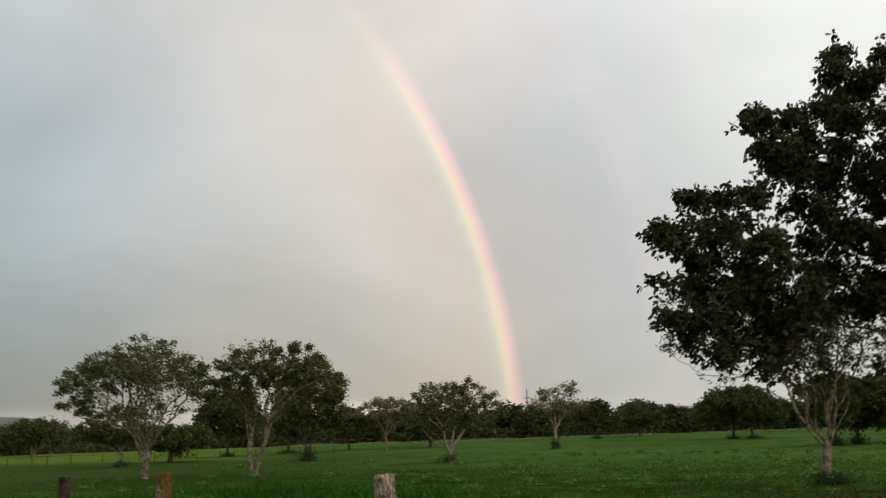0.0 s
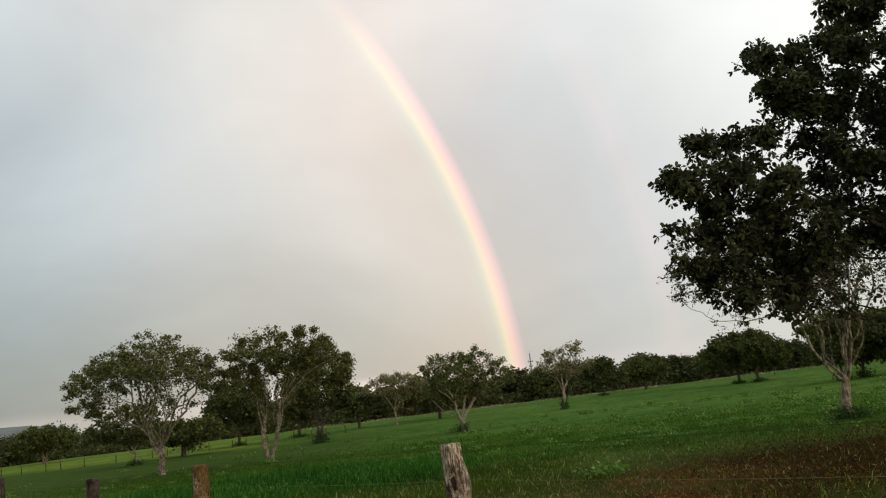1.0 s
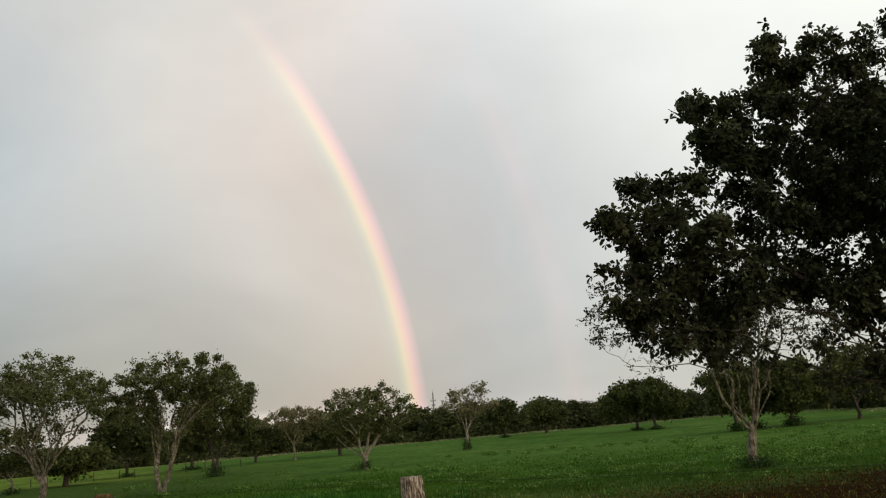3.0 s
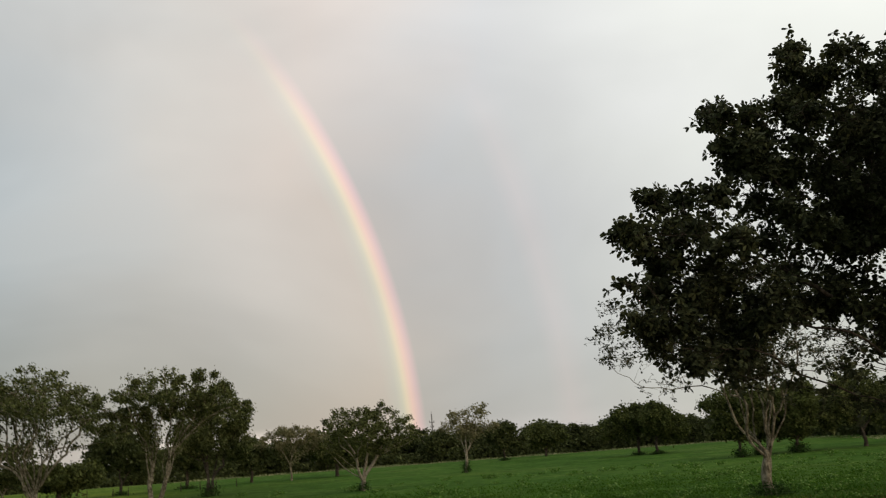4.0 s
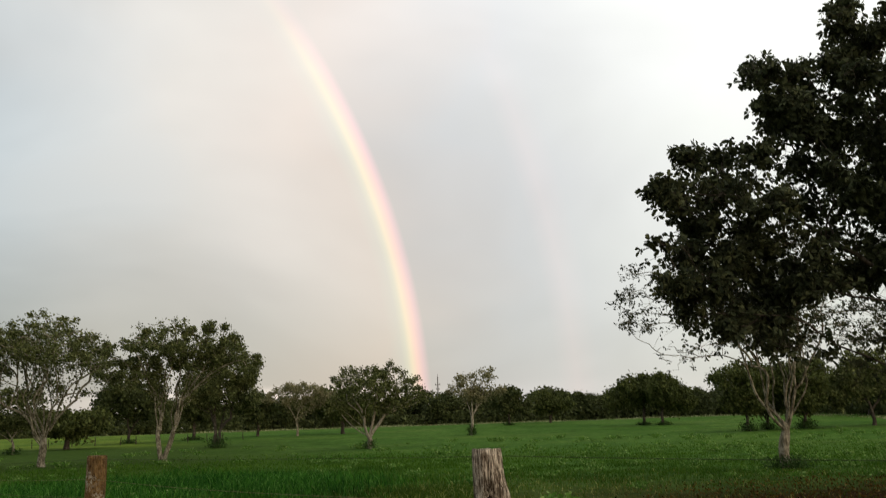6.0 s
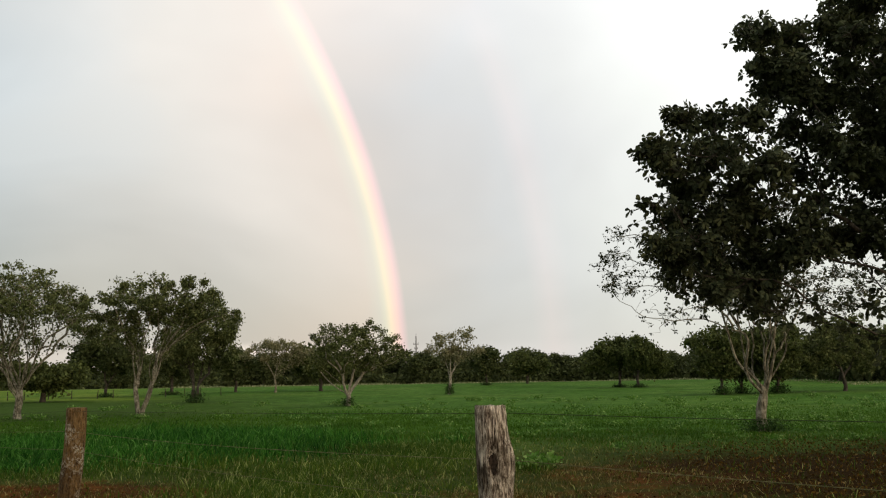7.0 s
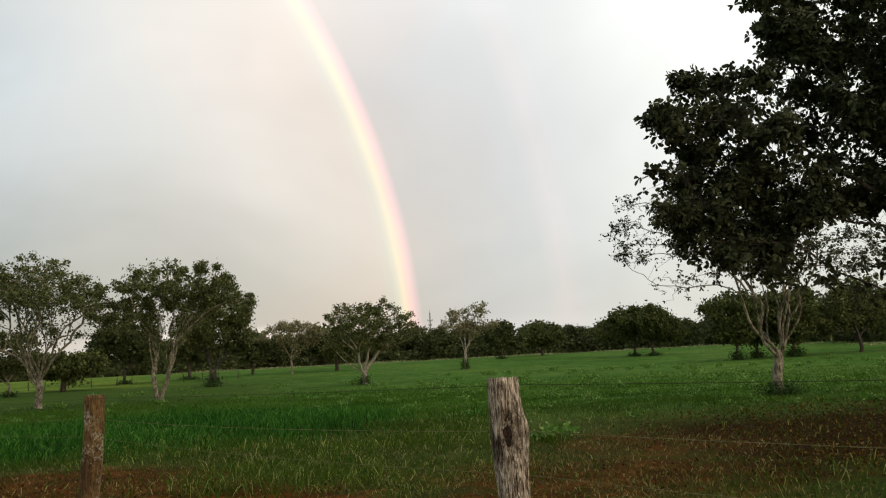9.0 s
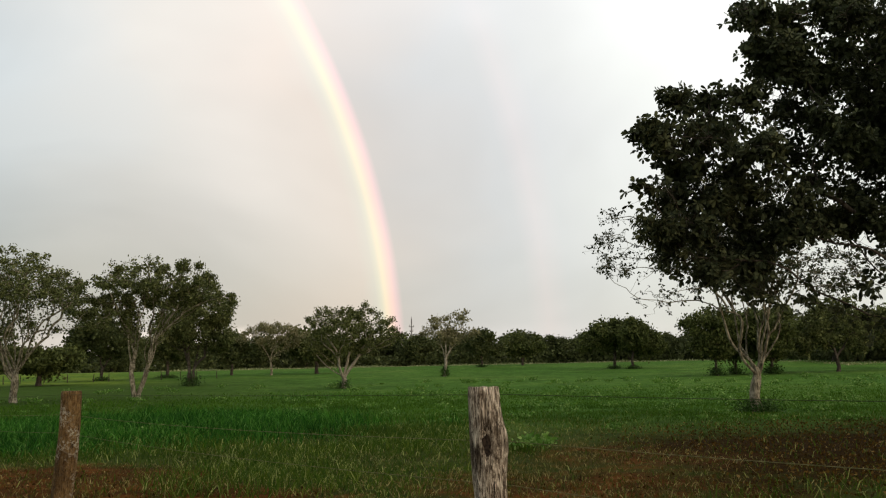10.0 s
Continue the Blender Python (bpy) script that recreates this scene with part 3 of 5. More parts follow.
def make_tree(name, x, y, label, lobes, seed, trunk_r=0.25, fork=1.6, lean=(0, 0), points=420, step=0.3, leaves=9000,
              leaf=0.26, scatter=0.3, leaf_mat=None, bark=None, category="tree", group="", stems=1, spread=0.0, tip_r=0.012, bush=None, limbs=10, groups=3, share=0.75, rise=0.12, targets=(), per_rosette=0, clumping=2.0, rosette=0.72, upright=0.7, forks=(), bare=(), slim=1.0):
    """A tree: lobes are the crown's clumps, in metres from its foot."""
    rng = np.random.default_rng(seed)
    z0 = float(ground_z(x, y))
    tree = thing(name, (x, y, z0), label, category, group)
    att = lobe_points(rng, lobes, points)
    allv, allf, tips, twigs = [], [], [], []
    for q in range(stems):
        off = np.array([(q - (stems - 1) / 2) * trunk_r * 0.95, 0, 0])
        roots = [off * 1.0 + np.array([0, 0, -0.15])]
        nseg = max(3, int(fork / step))
        ph = rng.uniform(0, 6)
        for k in range(1, nseg + 1):
            t = k / nseg
            bend = 0.05 * fork * math.sin(ph + 3 * t)
            roots.append(off * (1 + 0.8 * t) + np.array([lean[0] * t + bend + (q - (stems - 1) / 2) * spread * t, lean[1] * t - bend, fork * t]))
        order = np.argsort(np.argsort(att[:, 0])) * stems // len(att)
        mine = att if stems == 1 else att[order == q]
        goals = list(targets) or list(mine[rng.integers(0, len(mine), limbs)])
        pos, par = scaffold(rng, roots, goals, step, share, rise, groups, upright, forks)
        P, par = grow(rng, pos, par, mine, step, step * 1.7)
        v, f, rad = limb_mesh(P, par, trunk_r, tip_r, 1.35, len(roots), slim)
        allf += [tuple(i + len(allv) for i in face) for face in f]
        allv += v
        ends = np.ones(len(P), bool)
        ends[par[par >= 0]] = False
        tips.append(P[ends])
        twigs.append(P[(rad < tip_r * 2.2) & ~ends])
    # rosettes of leaves at the twig ends, and a thinner scatter along the twigs
    T, W = np.concatenate(tips), np.concatenate(twigs)
    full = rng.gamma(clumping, 1.0, len(T)) + 1e-6
    count = leaves // per_rosette if per_rosette else leaves
    n1 = int(count * rosette)
    from_tips, from_twigs = T[rng.choice(len(T), n1, p=full / full.sum())], W[rng.integers(0, len(W), count - n1)]
    src = np.concatenate([from_tips, from_twigs])
    c = src + np.concatenate([rng.normal(0, scatter * 0.8, (n1, 3)) * np.array([1, 1, 0.8]), rng.normal(0, scatter, (count - n1, 3))])
    for zone in bare:
        dead = (np.hypot((c[:, 0] - zone[0]) / zone[2], (c[:, 2] - zone[1]) / zone[3]) < 1) & (rng.uniform(0, 1, len(c)) < zone[4])
        c, src = c[~dead], src[~dead]
    if per_rosette:
        v, f = twiglets(src, c, tip_r * 0.55)
        allf += (f + len(allv)).tolist()
        allv += v.tolist()
        verts, faces = rosette_leaves(rng, c, leaf, per_rosette)
    else:
        verts, faces = leaf_quads(rng, c, leaf)
    mesh_part("trunk", allv, allf, bark or M_BARK_PALE, tree, "", True)
    mesh_part("crown", verts, faces, leaf_mat or M_LEAF_OLIVE, tree)
    if bush:
        br, bh, bn = bush
        bn *= 8
        p = rng.normal(0, 1, (bn, 3)) * np.array([br * 0.5, br * 0.5, bh * 0.4]) + np.array([0, 0, bh * 0.35])
        p = p[p[:, 2] > 0.02]
        verts, faces = leaf_quads(rng, p, min(leaf * 0.8, 0.17), 0.5)
        tagged(mesh_part("foot_shrub", verts, faces, M_SHOOT, tree, "dark leafy shoots round the foot"), kind="stuff")
    return tree


def ball(x, z, rx, rz, w=1.0, y=0.0):
    return (x, y, z, rx, rx * 0.95, rz, w)


def build_trees():
    # big broad-leaved tree that overhangs from the east
    ox, oy = 12.88, 19.9
    near = []
    for px, py, pz, r in ((5.15, 19.70, 6.69, 0.26), (5.58, 19.70, 6.64, 0.31), (6.08, 19.32, 6.49, 0.34), (6.51, 19.02, 6.34, 0.30), (4.30, 18.72, 5.65, 0.29), (4.96, 19.15, 5.64, 0.46), (5.68, 19.18, 5.53, 0.58), (6.26, 18.71, 5.33, 0.57),
                          (4.49, 18.71, 4.87, 0.32), (5.64, 19.95, 4.85, 0.63), (6.27, 19.50, 4.63, 0.64), (4.52, 18.95, 4.13, 0.32), (5.04, 19.21, 3.93, 0.48), (6.09, 19.92, 3.84, 0.63), (6.83, 19.82, 3.88, 0.54), (5.08, 19.75, 3.47, 0.30),
                          (5.41, 19.16, 3.22, 0.32), (6.17, 19.29, 3.13, 0.32), (6.81, 19.53, 3.37, 0.32), (6.77, 18.73, 8.01, 0.27), (6.94, 19.37, 7.52, 0.25), (7.14, 19.00, 7.72, 0.27), (7.34, 19.79, 7.22, 0.25), (7.18, 18.73, 7.06, 0.42),
                          (7.42, 19.53, 6.44, 0.35), (8.09, 19.78, 8.46, 0.42), (7.96, 18.95, 7.39, 0.56), (8.20, 19.81, 6.66, 0.59), (7.84, 19.78, 5.72, 0.54), (8.32, 18.67, 7.87, 0.55), (9.05, 19.57, 7.07, 0.64), (8.10, 18.65, 5.64, 0.58),
                          (9.42, 19.30, 7.92, 0.59), (9.34, 19.22, 6.29, 0.58), (7.14, 18.91, 4.62, 0.46), (7.94, 19.07, 4.76, 0.54), (9.31, 19.70, 5.14, 0.59), (7.07, 19.06, 3.84, 0.28), (7.51, 18.84, 3.99, 0.27), (8.78, 19.56, 4.25, 0.38),
                          (9.19, 19.23, 4.21, 0.35), (7.13, 19.69, 8.51, 0.22), (7.38, 18.96, 8.12, 0.33), (8.57, 19.07, 9.15, 0.27), (8.75, 19.69, 8.89, 0.38), (9.40, 19.31, 9.23, 0.43), (9.79, 19.31, 9.54, 0.32), (9.27, 18.96, 8.25, 0.47),
                          (7.83, 18.67, 7.74, 0.40), (6.62, 19.10, 8.35, 0.26), (6.75, 19.20, 7.75, 0.27), (8.75, 19.20, 9.75, 0.28),
                          # the two lobes at y 15.34 and 14.18 are unseen, added to shade the soil
                          (11.50, 19.60, 8.80, 1.80), (13.07, 20.47, 7.62, 2.20), (15.00, 19.79, 6.84, 2.10), (12.68, 22.31, 7.03, 1.90), (11.52, 17.66, 6.65, 1.70), (14.42, 17.66, 6.26, 1.70), (11.14, 15.34, 6.46, 1.90), (13.07, 14.18, 6.07, 1.90), (10.40, 19.70, 9.60, 0.70), (10.20, 19.40, 7.40, 0.90), (10.30, 19.60, 5.70, 0.90), (9.75, 19.40, 4.35, 0.50), (10.40, 19.50, 4.40, 0.65), (9.25, 19.30, 3.65, 0.35), (9.95, 19.40, 3.60, 0.40), (6.85, 19.30, 3.00, 0.30), (7.15, 19.20, 2.80, 0.24)):
        near.append((px - ox, py - oy, pz, r, r * 1.3, r * 0.95, 0.22 if px > 10.35 else 3.4 if r < 0.32 else 2.0 if px < 6.9 else 0.85 if pz > 6.2 else 1.15))
    goals = [(px - ox, py - oy, pz) for px, py, pz in ((8.52, 19.50, 3.65), (6.98, 19.31, 4.23), (8.81, 19.60, 5.49), (8.23, 19.21, 3.07), (9.88, 19.69, 7.23), (11.72, 19.60, 7.81), (13.07, 20.47, 6.84),
                                                         (15.00, 19.79, 6.26), (12.68, 22.31, 6.26), (11.52, 17.66, 5.87), (11.91, 14.76, 5.87), (9.20, 18.92, 4.13), (7.17, 19.21, 2.93), (7.36, 19.40, 2.73), (6.98, 19.31, 3.31), (7.50, 19.00, 5.00), (7.70, 19.50, 4.45))]
    make_tree("overhanging_tree", ox, oy, "large dark broad-leaved tree with spreading crown by the fence", near, 11, trunk_r=0.31, fork=2.1,
              points=2600, step=0.22, leaves=200000, leaf=0.116, scatter=0.17, rosette=0.68, clumping=1.6, leaf_mat=M_LEAF_NEAR, bark=M_BARK_DARK, tip_r=0.008, targets=goals, share=0.9, rise=0.03, groups=6, per_rosette=7, upright=1.0, slim=0.62, bare=[(4.72 - ox, 4.75, 0.55, 0.62, 0.85), (4.7 - ox, 3.3, 0.7, 0.5, 0.5), (8.45 - ox, 3.1, 1.45, 0.9, 0.62), (7.95 - ox, 3.6, 0.75, 0.6, 0.6), (9.5 - ox, 3.1, 0.9, 0.6, 0.6)])
    # slender pale tree beyond it
    make_tree("pale_tree", 11.78, 29.66, "slender pale-barked tree with many upright limbs and sparse leaves",
              [ball(-4.3, 5.6, 0.8, 0.9, 1.1), ball(-4.2, 4.4, 0.8, 0.6, 1.1), ball(-2.9, 3.6, 1.0, 0.6), ball(-2.2, 5.4, 1.5, 1.3), ball(-0.3, 6.3, 2.0, 1.3),
               ball(1.9, 5.6, 1.7, 1.3), ball(3.0, 4.4, 1.2, 0.9), ball(0.3, 4.3, 1.6, 0.9, 1.0, -0.8), ball(0.4, 4.8, 1.5, 1.0, 0.8, 1.2), ball(-1.2, 4.4, 0.9, 0.6)],
              12, trunk_r=0.155, fork=1.3, points=1450, step=0.2, leaves=24000, leaf=0.095, scatter=0.16, per_rosette=3, leaf_mat=M_LEAF_NEAR, bark=M_BARK_STREAK, tip_r=0.009, bush=(0.65, 0.34, 220), lean=(0.03, 0.05),
              forks=[(-1.5, 0.1, 3.6), (-0.8, -0.4, 3.3), (-0.5, 0.4, 3.5), (-0.2, -0.2, 3.5), (0.0, 0.5, 3.7), (0.25, -0.5, 3.3), (0.4, 0.2, 3.6), (0.75, -0.3, 3.1), (1.05, 0.3, 3.3)],
              targets=[(-4.2, 0.2, 4.2), (-3.4, 0, 3.5), (-2.6, 0.3, 4.6), (-1.6, -0.5, 5.2), (-0.9, 0.3, 5.6), (-0.4, 0.9, 5.2), (0.2, -0.6, 5.5), (0.9, 0.6, 5.4), (0.4, 0.9, 5.0), (1.9, -0.2, 4.8), (2.8, 0.3, 4.2), (1.3, -0.8, 4.9)],
              share=0.95, rise=-0.02, groups=7, upright=0.42, bare=[(-3.4, 3.3, 1.5, 1.0, 0.8), (-4.2, 4.7, 1.2, 1.6, 0.45), (0.2, 3.2, 2.4, 0.8, 0.5), (2.2, 4.6, 1.7, 1.0, 0.5)], slim=0.72)
    # the two broad trees on the west side and the dense one behind them
    dome = []
    for k in range(46):
        u, a = math.sqrt((k + 0.5) / 46), 2.4 * k
        dome.append((-0.5 + 5.3 * u * math.cos(a), 4.6 * u * math.sin(a), 8.1 - 3.7 * abs(u * math.cos(a)) ** 2.4 - 1.7 * (u * math.sin(a)) ** 2 - 0.5 * (k % 3 == 1), 1.1, 1.1, 0.95))
    make_tree("spreading_tree", -20.0, 57.7, "wide umbrella-shaped pasture tree with pale branching limbs",
              dome,
              21, trunk_r=0.21, fork=1.7, points=1700, step=0.26, slim=0.8, bark=M_BARK_STREAK, forks=[(-2.9, -0.3, 4.3), (2.9, -0.4, 4.4), (-1.9, 0.1, 4.1), (0.1, -1.4, 4.7), (-1.5, 1.3, 4.6), (-1.0, 0.9, 4.4), (-0.4, -0.8, 4.6), (0.5, 0.6, 4.6), (1.2, -0.5, 4.4), (2.1, 0.4, 4.3), (1.6, -1.2, 4.5), (-0.9, -1.2, 4.3)], leaves=24500, leaf=0.17, scatter=0.19, rosette=0.72, clumping=1.3, limbs=36, groups=4, share=0.85, rise=0.04, tip_r=0.019)
    make_tree("twin_trunk_tree", -13.7, 60.9, "pale tree with two trunks and an upright rounded crown",
              [ball(-1.2, 7.6, 1.4, 1.4), ball(0.7, 7.9, 2.2, 1.2), ball(3.2, 7.3, 1.8, 1.5), ball(-1.5, 5.8, 1.4, 1.0), ball(4.9, 6.2, 1.3, 1.1), ball(2.6, 6.2, 2.0, 0.9, 0.4), ball(0.5, 6.8, 1.6, 0.8, 0.6),
               ball(-0.3, 7.2, 2.2, 1.1, 0.45, -2.0), ball(2.0, 6.8, 2.2, 1.3, 0.6, 2.0)],
              22, trunk_r=0.15, fork=2.0, stems=2, spread=0.8, points=1150, step=0.27, leaves=19500, leaf=0.18, scatter=0.19, rosette=0.78, limbs=14, groups=5, upright=0.45, slim=0.8, share=0.85, rise=0.1, tip_r=0.018, bark=M_BARK_STREAK, clumping=1.3)
    make_tree("dense_tree", -14.77, 87.6, "dense dark tree with leafy shoots at its foot",
              [ball(0.7, 6.6, 3.2, 2.8), ball(-1.6, 5.8, 2.3, 2.4), ball(2.6, 5.0, 1.7, 1.9), ball(0.7, 8.6, 2.3, 1.6), ball(2.7, 7.0, 1.4, 1.5)],
              23, trunk_r=0.2, fork=1.4, points=420, step=0.5, leaves=24000, leaf=0.25, scatter=0.34, leaf_mat=M_LEAF_OLIVE, bark=M_BARK_DARK, stems=2, clumping=1.2, bush=(0.9, 0.9, 120))
    make_tree("shaded_tree", -31.5, 97.0, "dark low tree half hidden behind a wider one", [ball(0.4, 2.6, 2.7, 1.3), ball(2.6, 2.7, 2.0, 1.1), ball(-2.0, 2.3, 1.8, 1.0)],
              24, trunk_r=0.26, fork=1.4, points=300, step=0.5, leaves=9000, leaf=0.42, scatter=0.5, leaf_mat=M_LEAF_DARK, bark=M_BARK_DARK)
    make_tree("low_tree", -32.8, 86.5, "low olive-brown tree half hidden behind a wider one",
              [ball(-1.6, 4.0, 2.2, 1.5), ball(0.4, 4.9, 2.0, 1.2), ball(1.7, 3.6, 1.5, 1.1), ball(-3.6, 3.4, 1.8, 1.5), ball(-0.2, 2.9, 1.8, 0.8)],
              25, trunk_r=0.14, fork=1.0, points=420, step=0.35, leaves=6500, leaf=0.3, scatter=0.28, leaf_mat=M_LEAF_OLIVE, slim=0.8, bush=(0.7, 0.5, 60))
    # the small round tree in the middle and its neighbours
    make_tree("round_tree", -0.53, 72.1, "small round-crowned tree with several pale limbs",
              [ball(-1.4, 5.2, 1.7, 1.3), ball(0.7, 5.4, 1.9, 1.3), ball(3.0, 4.7, 1.5, 1.2), ball(-2.3, 3.7, 1.2, 1.1), ball(1.6, 3.8, 1.7, 1.0), ball(3.9, 3.9, 0.9, 0.8), ball(0, 4.6, 2.0, 1.2, 0.7, -1.8), ball(0, 4.6, 2.0, 1.2, 0.7, 1.8)],
              31, trunk_r=0.2, fork=0.9, points=760, step=0.25, leaves=13500, leaf=0.18, scatter=0.2, bark=M_BARK_WHITE, limbs=14, groups=4, share=0.8, tip_r=0.015, leaf_mat=M_LEAF_OLIVE, bush=(0.6, 0.6, 70))
    make_tree("dark_tree", -3.8, 128.0, "dark bushy tree at the edge of the pasture", [ball(-1.5, 4.2, 3.2, 2.3), ball(2.0, 3.6, 2.6, 2.0)],
              32, trunk_r=0.25, fork=1.3, points=240, step=0.6, leaves=6000, leaf=0.5, scatter=0.55, leaf_mat=M_LEAF_DARK, bark=M_BARK_DARK)
    make_tree("sparse_tree", 11.25, 101.3, "thin sparse tree with open crown and dark leafy stem",
              [ball(-0.9, 5.4, 1.8, 1.4), ball(1.9, 6.5, 1.5, 0.9), ball(3.0, 4.9, 1.4, 0.6), ball(0.7, 4.3, 1.5, 0.8), ball(-0.2, 6.5, 1.2, 0.7), ball(2.6, 7.3, 0.6, 0.5)],
              33, trunk_r=0.16, fork=2.0, points=320, step=0.33, leaves=3300, leaf=0.28, scatter=0.28, leaf_mat=M_LEAF_PALE, bark=M_BARK_WHITE, bush=(0.5, 1.2, 110))
    make_tree("flat_topped_tree", -9.95, 123.7, "flat-topped tree with thin pale foliage",
              [ball(0, 6.3, 3.0, 0.6), ball(-2.3, 5.9, 1.7, 0.6), ball(2.3, 5.9, 1.7, 0.6), ball(-4.1, 5.2, 1.2, 0.7, 1.5), ball(4.2, 5.2, 1.2, 0.7, 1.5), ball(-1.2, 4.9, 1.5, 0.5, 0.4), ball(1.6, 4.9, 1.5, 0.5, 0.4)],
              34, trunk_r=0.15, fork=2.0, points=420, step=0.35, leaves=6500, leaf=0.25, scatter=0.3, leaf_mat=M_LEAF_PALE, limbs=16, groups=5)
    # pair and single trees out on the east pasture
    make_tree("pasture_tree", 36.15, 115.6, "rounded dark pasture tree standing close to another",
              [ball(-1.3, 4.4, 2.7, 1.9), ball(0.8, 5.4, 2.2, 1.3), ball(-3.1, 3.4, 1.6, 1.3)], 41, trunk_r=0.19, fork=1.4, points=300, step=0.5,
              leaves=9000, leaf=0.42, scatter=0.45, leaf_mat=M_LEAF_DARK, bark=M_BARK_DARK, group="pasture trees", bush=(0.9, 0.4, 100))
    make_tree("pasture_tree", 37.67, 112.5, "rounded dark pasture tree standing close to another",
              [ball(0.5, 4.3, 2.7, 2.0), ball(2.3, 3.2, 1.9, 1.5), ball(0.3, 5.6, 1.5, 0.9)], 42, trunk_r=0.18, fork=1.4, points=280, step=0.5,
              leaves=9000, leaf=0.42, scatter=0.45, leaf_mat=M_LEAF_DARK, bark=M_BARK_DARK, group="pasture trees", bush=(0.9, 0.4, 100))
    make_tree("pasture_tree", 32.2, 154.4, "small rounded tree in front of the wood", [ball(-1.2, 3.8, 2.8, 1.7), ball(1.6, 3.6, 2.6, 1.7)], 43, trunk_r=0.16, fork=1.3,
              points=220, step=0.6, leaves=6000, leaf=0.5, scatter=0.5, leaf_mat=M_LEAF_DARK, bark=M_BARK_DARK, group="pasture trees", stems=2)
    make_tree("pasture_tree", 23.3, 146.0, "small rounded tree in front of the wood", [ball(0, 4.2, 2.8, 1.8), ball(2.2, 3.4, 1.8, 1.4)], 44, trunk_r=0.16, fork=1.4,
              points=220, step=0.6, leaves=5500, leaf=0.5, scatter=0.5, leaf_mat=M_LEAF_WOOD, bark=M_BARK_DARK, group="pasture trees", bush=(0.9, 0.4, 80))
    for k, (x, y, s) in enumerate(((34.0, 80.0, 1.0), (36.9, 82.2, 0.95), (39.2, 79.5, 1.0), (41.9, 84.5, 0.95))):
        make_tree("bushy_tree", x, y, "dark bushy tree with shrubs at its foot", [ball(-0.6 * s, 4.4, 2.4 * s, 1.6), ball(1.0, 4.7, 2.0, 1.4), ball(0.2, 3.0, 2.2, 1.2), ball(-0.3, 2.1, 1.7, 0.7, 0.6)], 50 + k,
                  trunk_r=0.15, fork=1.0, points=260, step=0.4, leaves=8500, leaf=0.34, scatter=0.4, leaf_mat=M_LEAF_DARK, bark=M_BARK_DARK, group="bushy trees", bush=(0.8, 0.7, 100))
    make_tree("pasture_tree", 46.7, 81.0, "slim-trunked tree with a high loose crown", [ball(0, 5.6, 2.6, 1.9), ball(-2.8, 4.6, 1.9, 1.8), ball(-3.2, 2.9, 1.5, 1.1), ball(2.2, 4.6, 2.2, 1.8), ball(-0.6, 3.6, 2.0, 1.1), ball(2.6, 2.9, 1.6, 1.0)], 45,
              trunk_r=0.17, fork=1.8, points=380, step=0.4, leaves=8500, leaf=0.32, scatter=0.32, leaf_mat=M_LEAF_OLIVE, bark=M_BARK_DARK, group="pasture trees")
    make_tree("pasture_tree", 55.5, 84.0, "broad pasture tree with dark crown", [ball(0, 4.5, 3.2, 1.7), ball(-2.4, 3.6, 2.0, 1.3), ball(2.6, 4.0, 2.4, 1.5)], 46,
              trunk_r=0.26, fork=1.6, points=300, step=0.45, leaves=9000, leaf=0.36, scatter=0.4, leaf_mat=M_LEAF_OLIVE, bark=M_BARK_DARK, group="pasture trees")
    # west side, before the wood
    make_tree("pasture_tree", -29.3, 112.4, "dark rounded tree beside the old field fence", [ball(0, 5.6, 3.6, 2.4), ball(-2.6, 4.2, 2.2, 1.8), ball(2.8, 4.6, 2.4, 2.0)], 47,
              trunk_r=0.18, fork=1.5, points=280, step=0.55, leaves=9500, leaf=0.45, scatter=0.5, leaf_mat=M_LEAF_WOOD, bark=M_BARK_DARK, group="pasture trees", bush=(0.8, 0.4, 80))
    make_tree("pasture_tree", -22.9, 119.2, "small dark tree beside the old field fence", [ball(0, 4.6, 2.6, 2.2), ball(1.8, 3.6, 1.8, 1.5)], 48, trunk_r=0.22, fork=1.3, points=220, step=0.55,
              leaves=6500, leaf=0.45, scatter=0.5, leaf_mat=M_LEAF_WOOD, bark=M_BARK_DARK, group="pasture trees", bush=(1.2, 0.4, 100))
    make_tree("pasture_tree", -15.8, 128.7, "small dark tree out on the pasture", [ball(0, 3.8, 2.4, 1.9)], 49, trunk_r=0.2, fork=1.2, points=200, step=0.55,
              leaves=5000, leaf=0.48, scatter=0.5, leaf_mat=M_LEAF_WOOD, bark=M_BARK_DARK, group="pasture trees")
    make_tree("pasture_tree", -66.5, 137.0, "low domed tree with pale stems beside the bright field", [ball(0, 3.9, 4.0, 2.0), ball(-3.0, 3.2, 2.4, 1.6), ball(3.0, 3.2, 2.6, 1.7)], 52, trunk_r=0.25, fork=1.0,
              points=300, step=0.6, leaves=10000, leaf=0.5, scatter=0.5, leaf_mat=M_LEAF_DARK, group="pasture trees", stems=2)


build_trees()


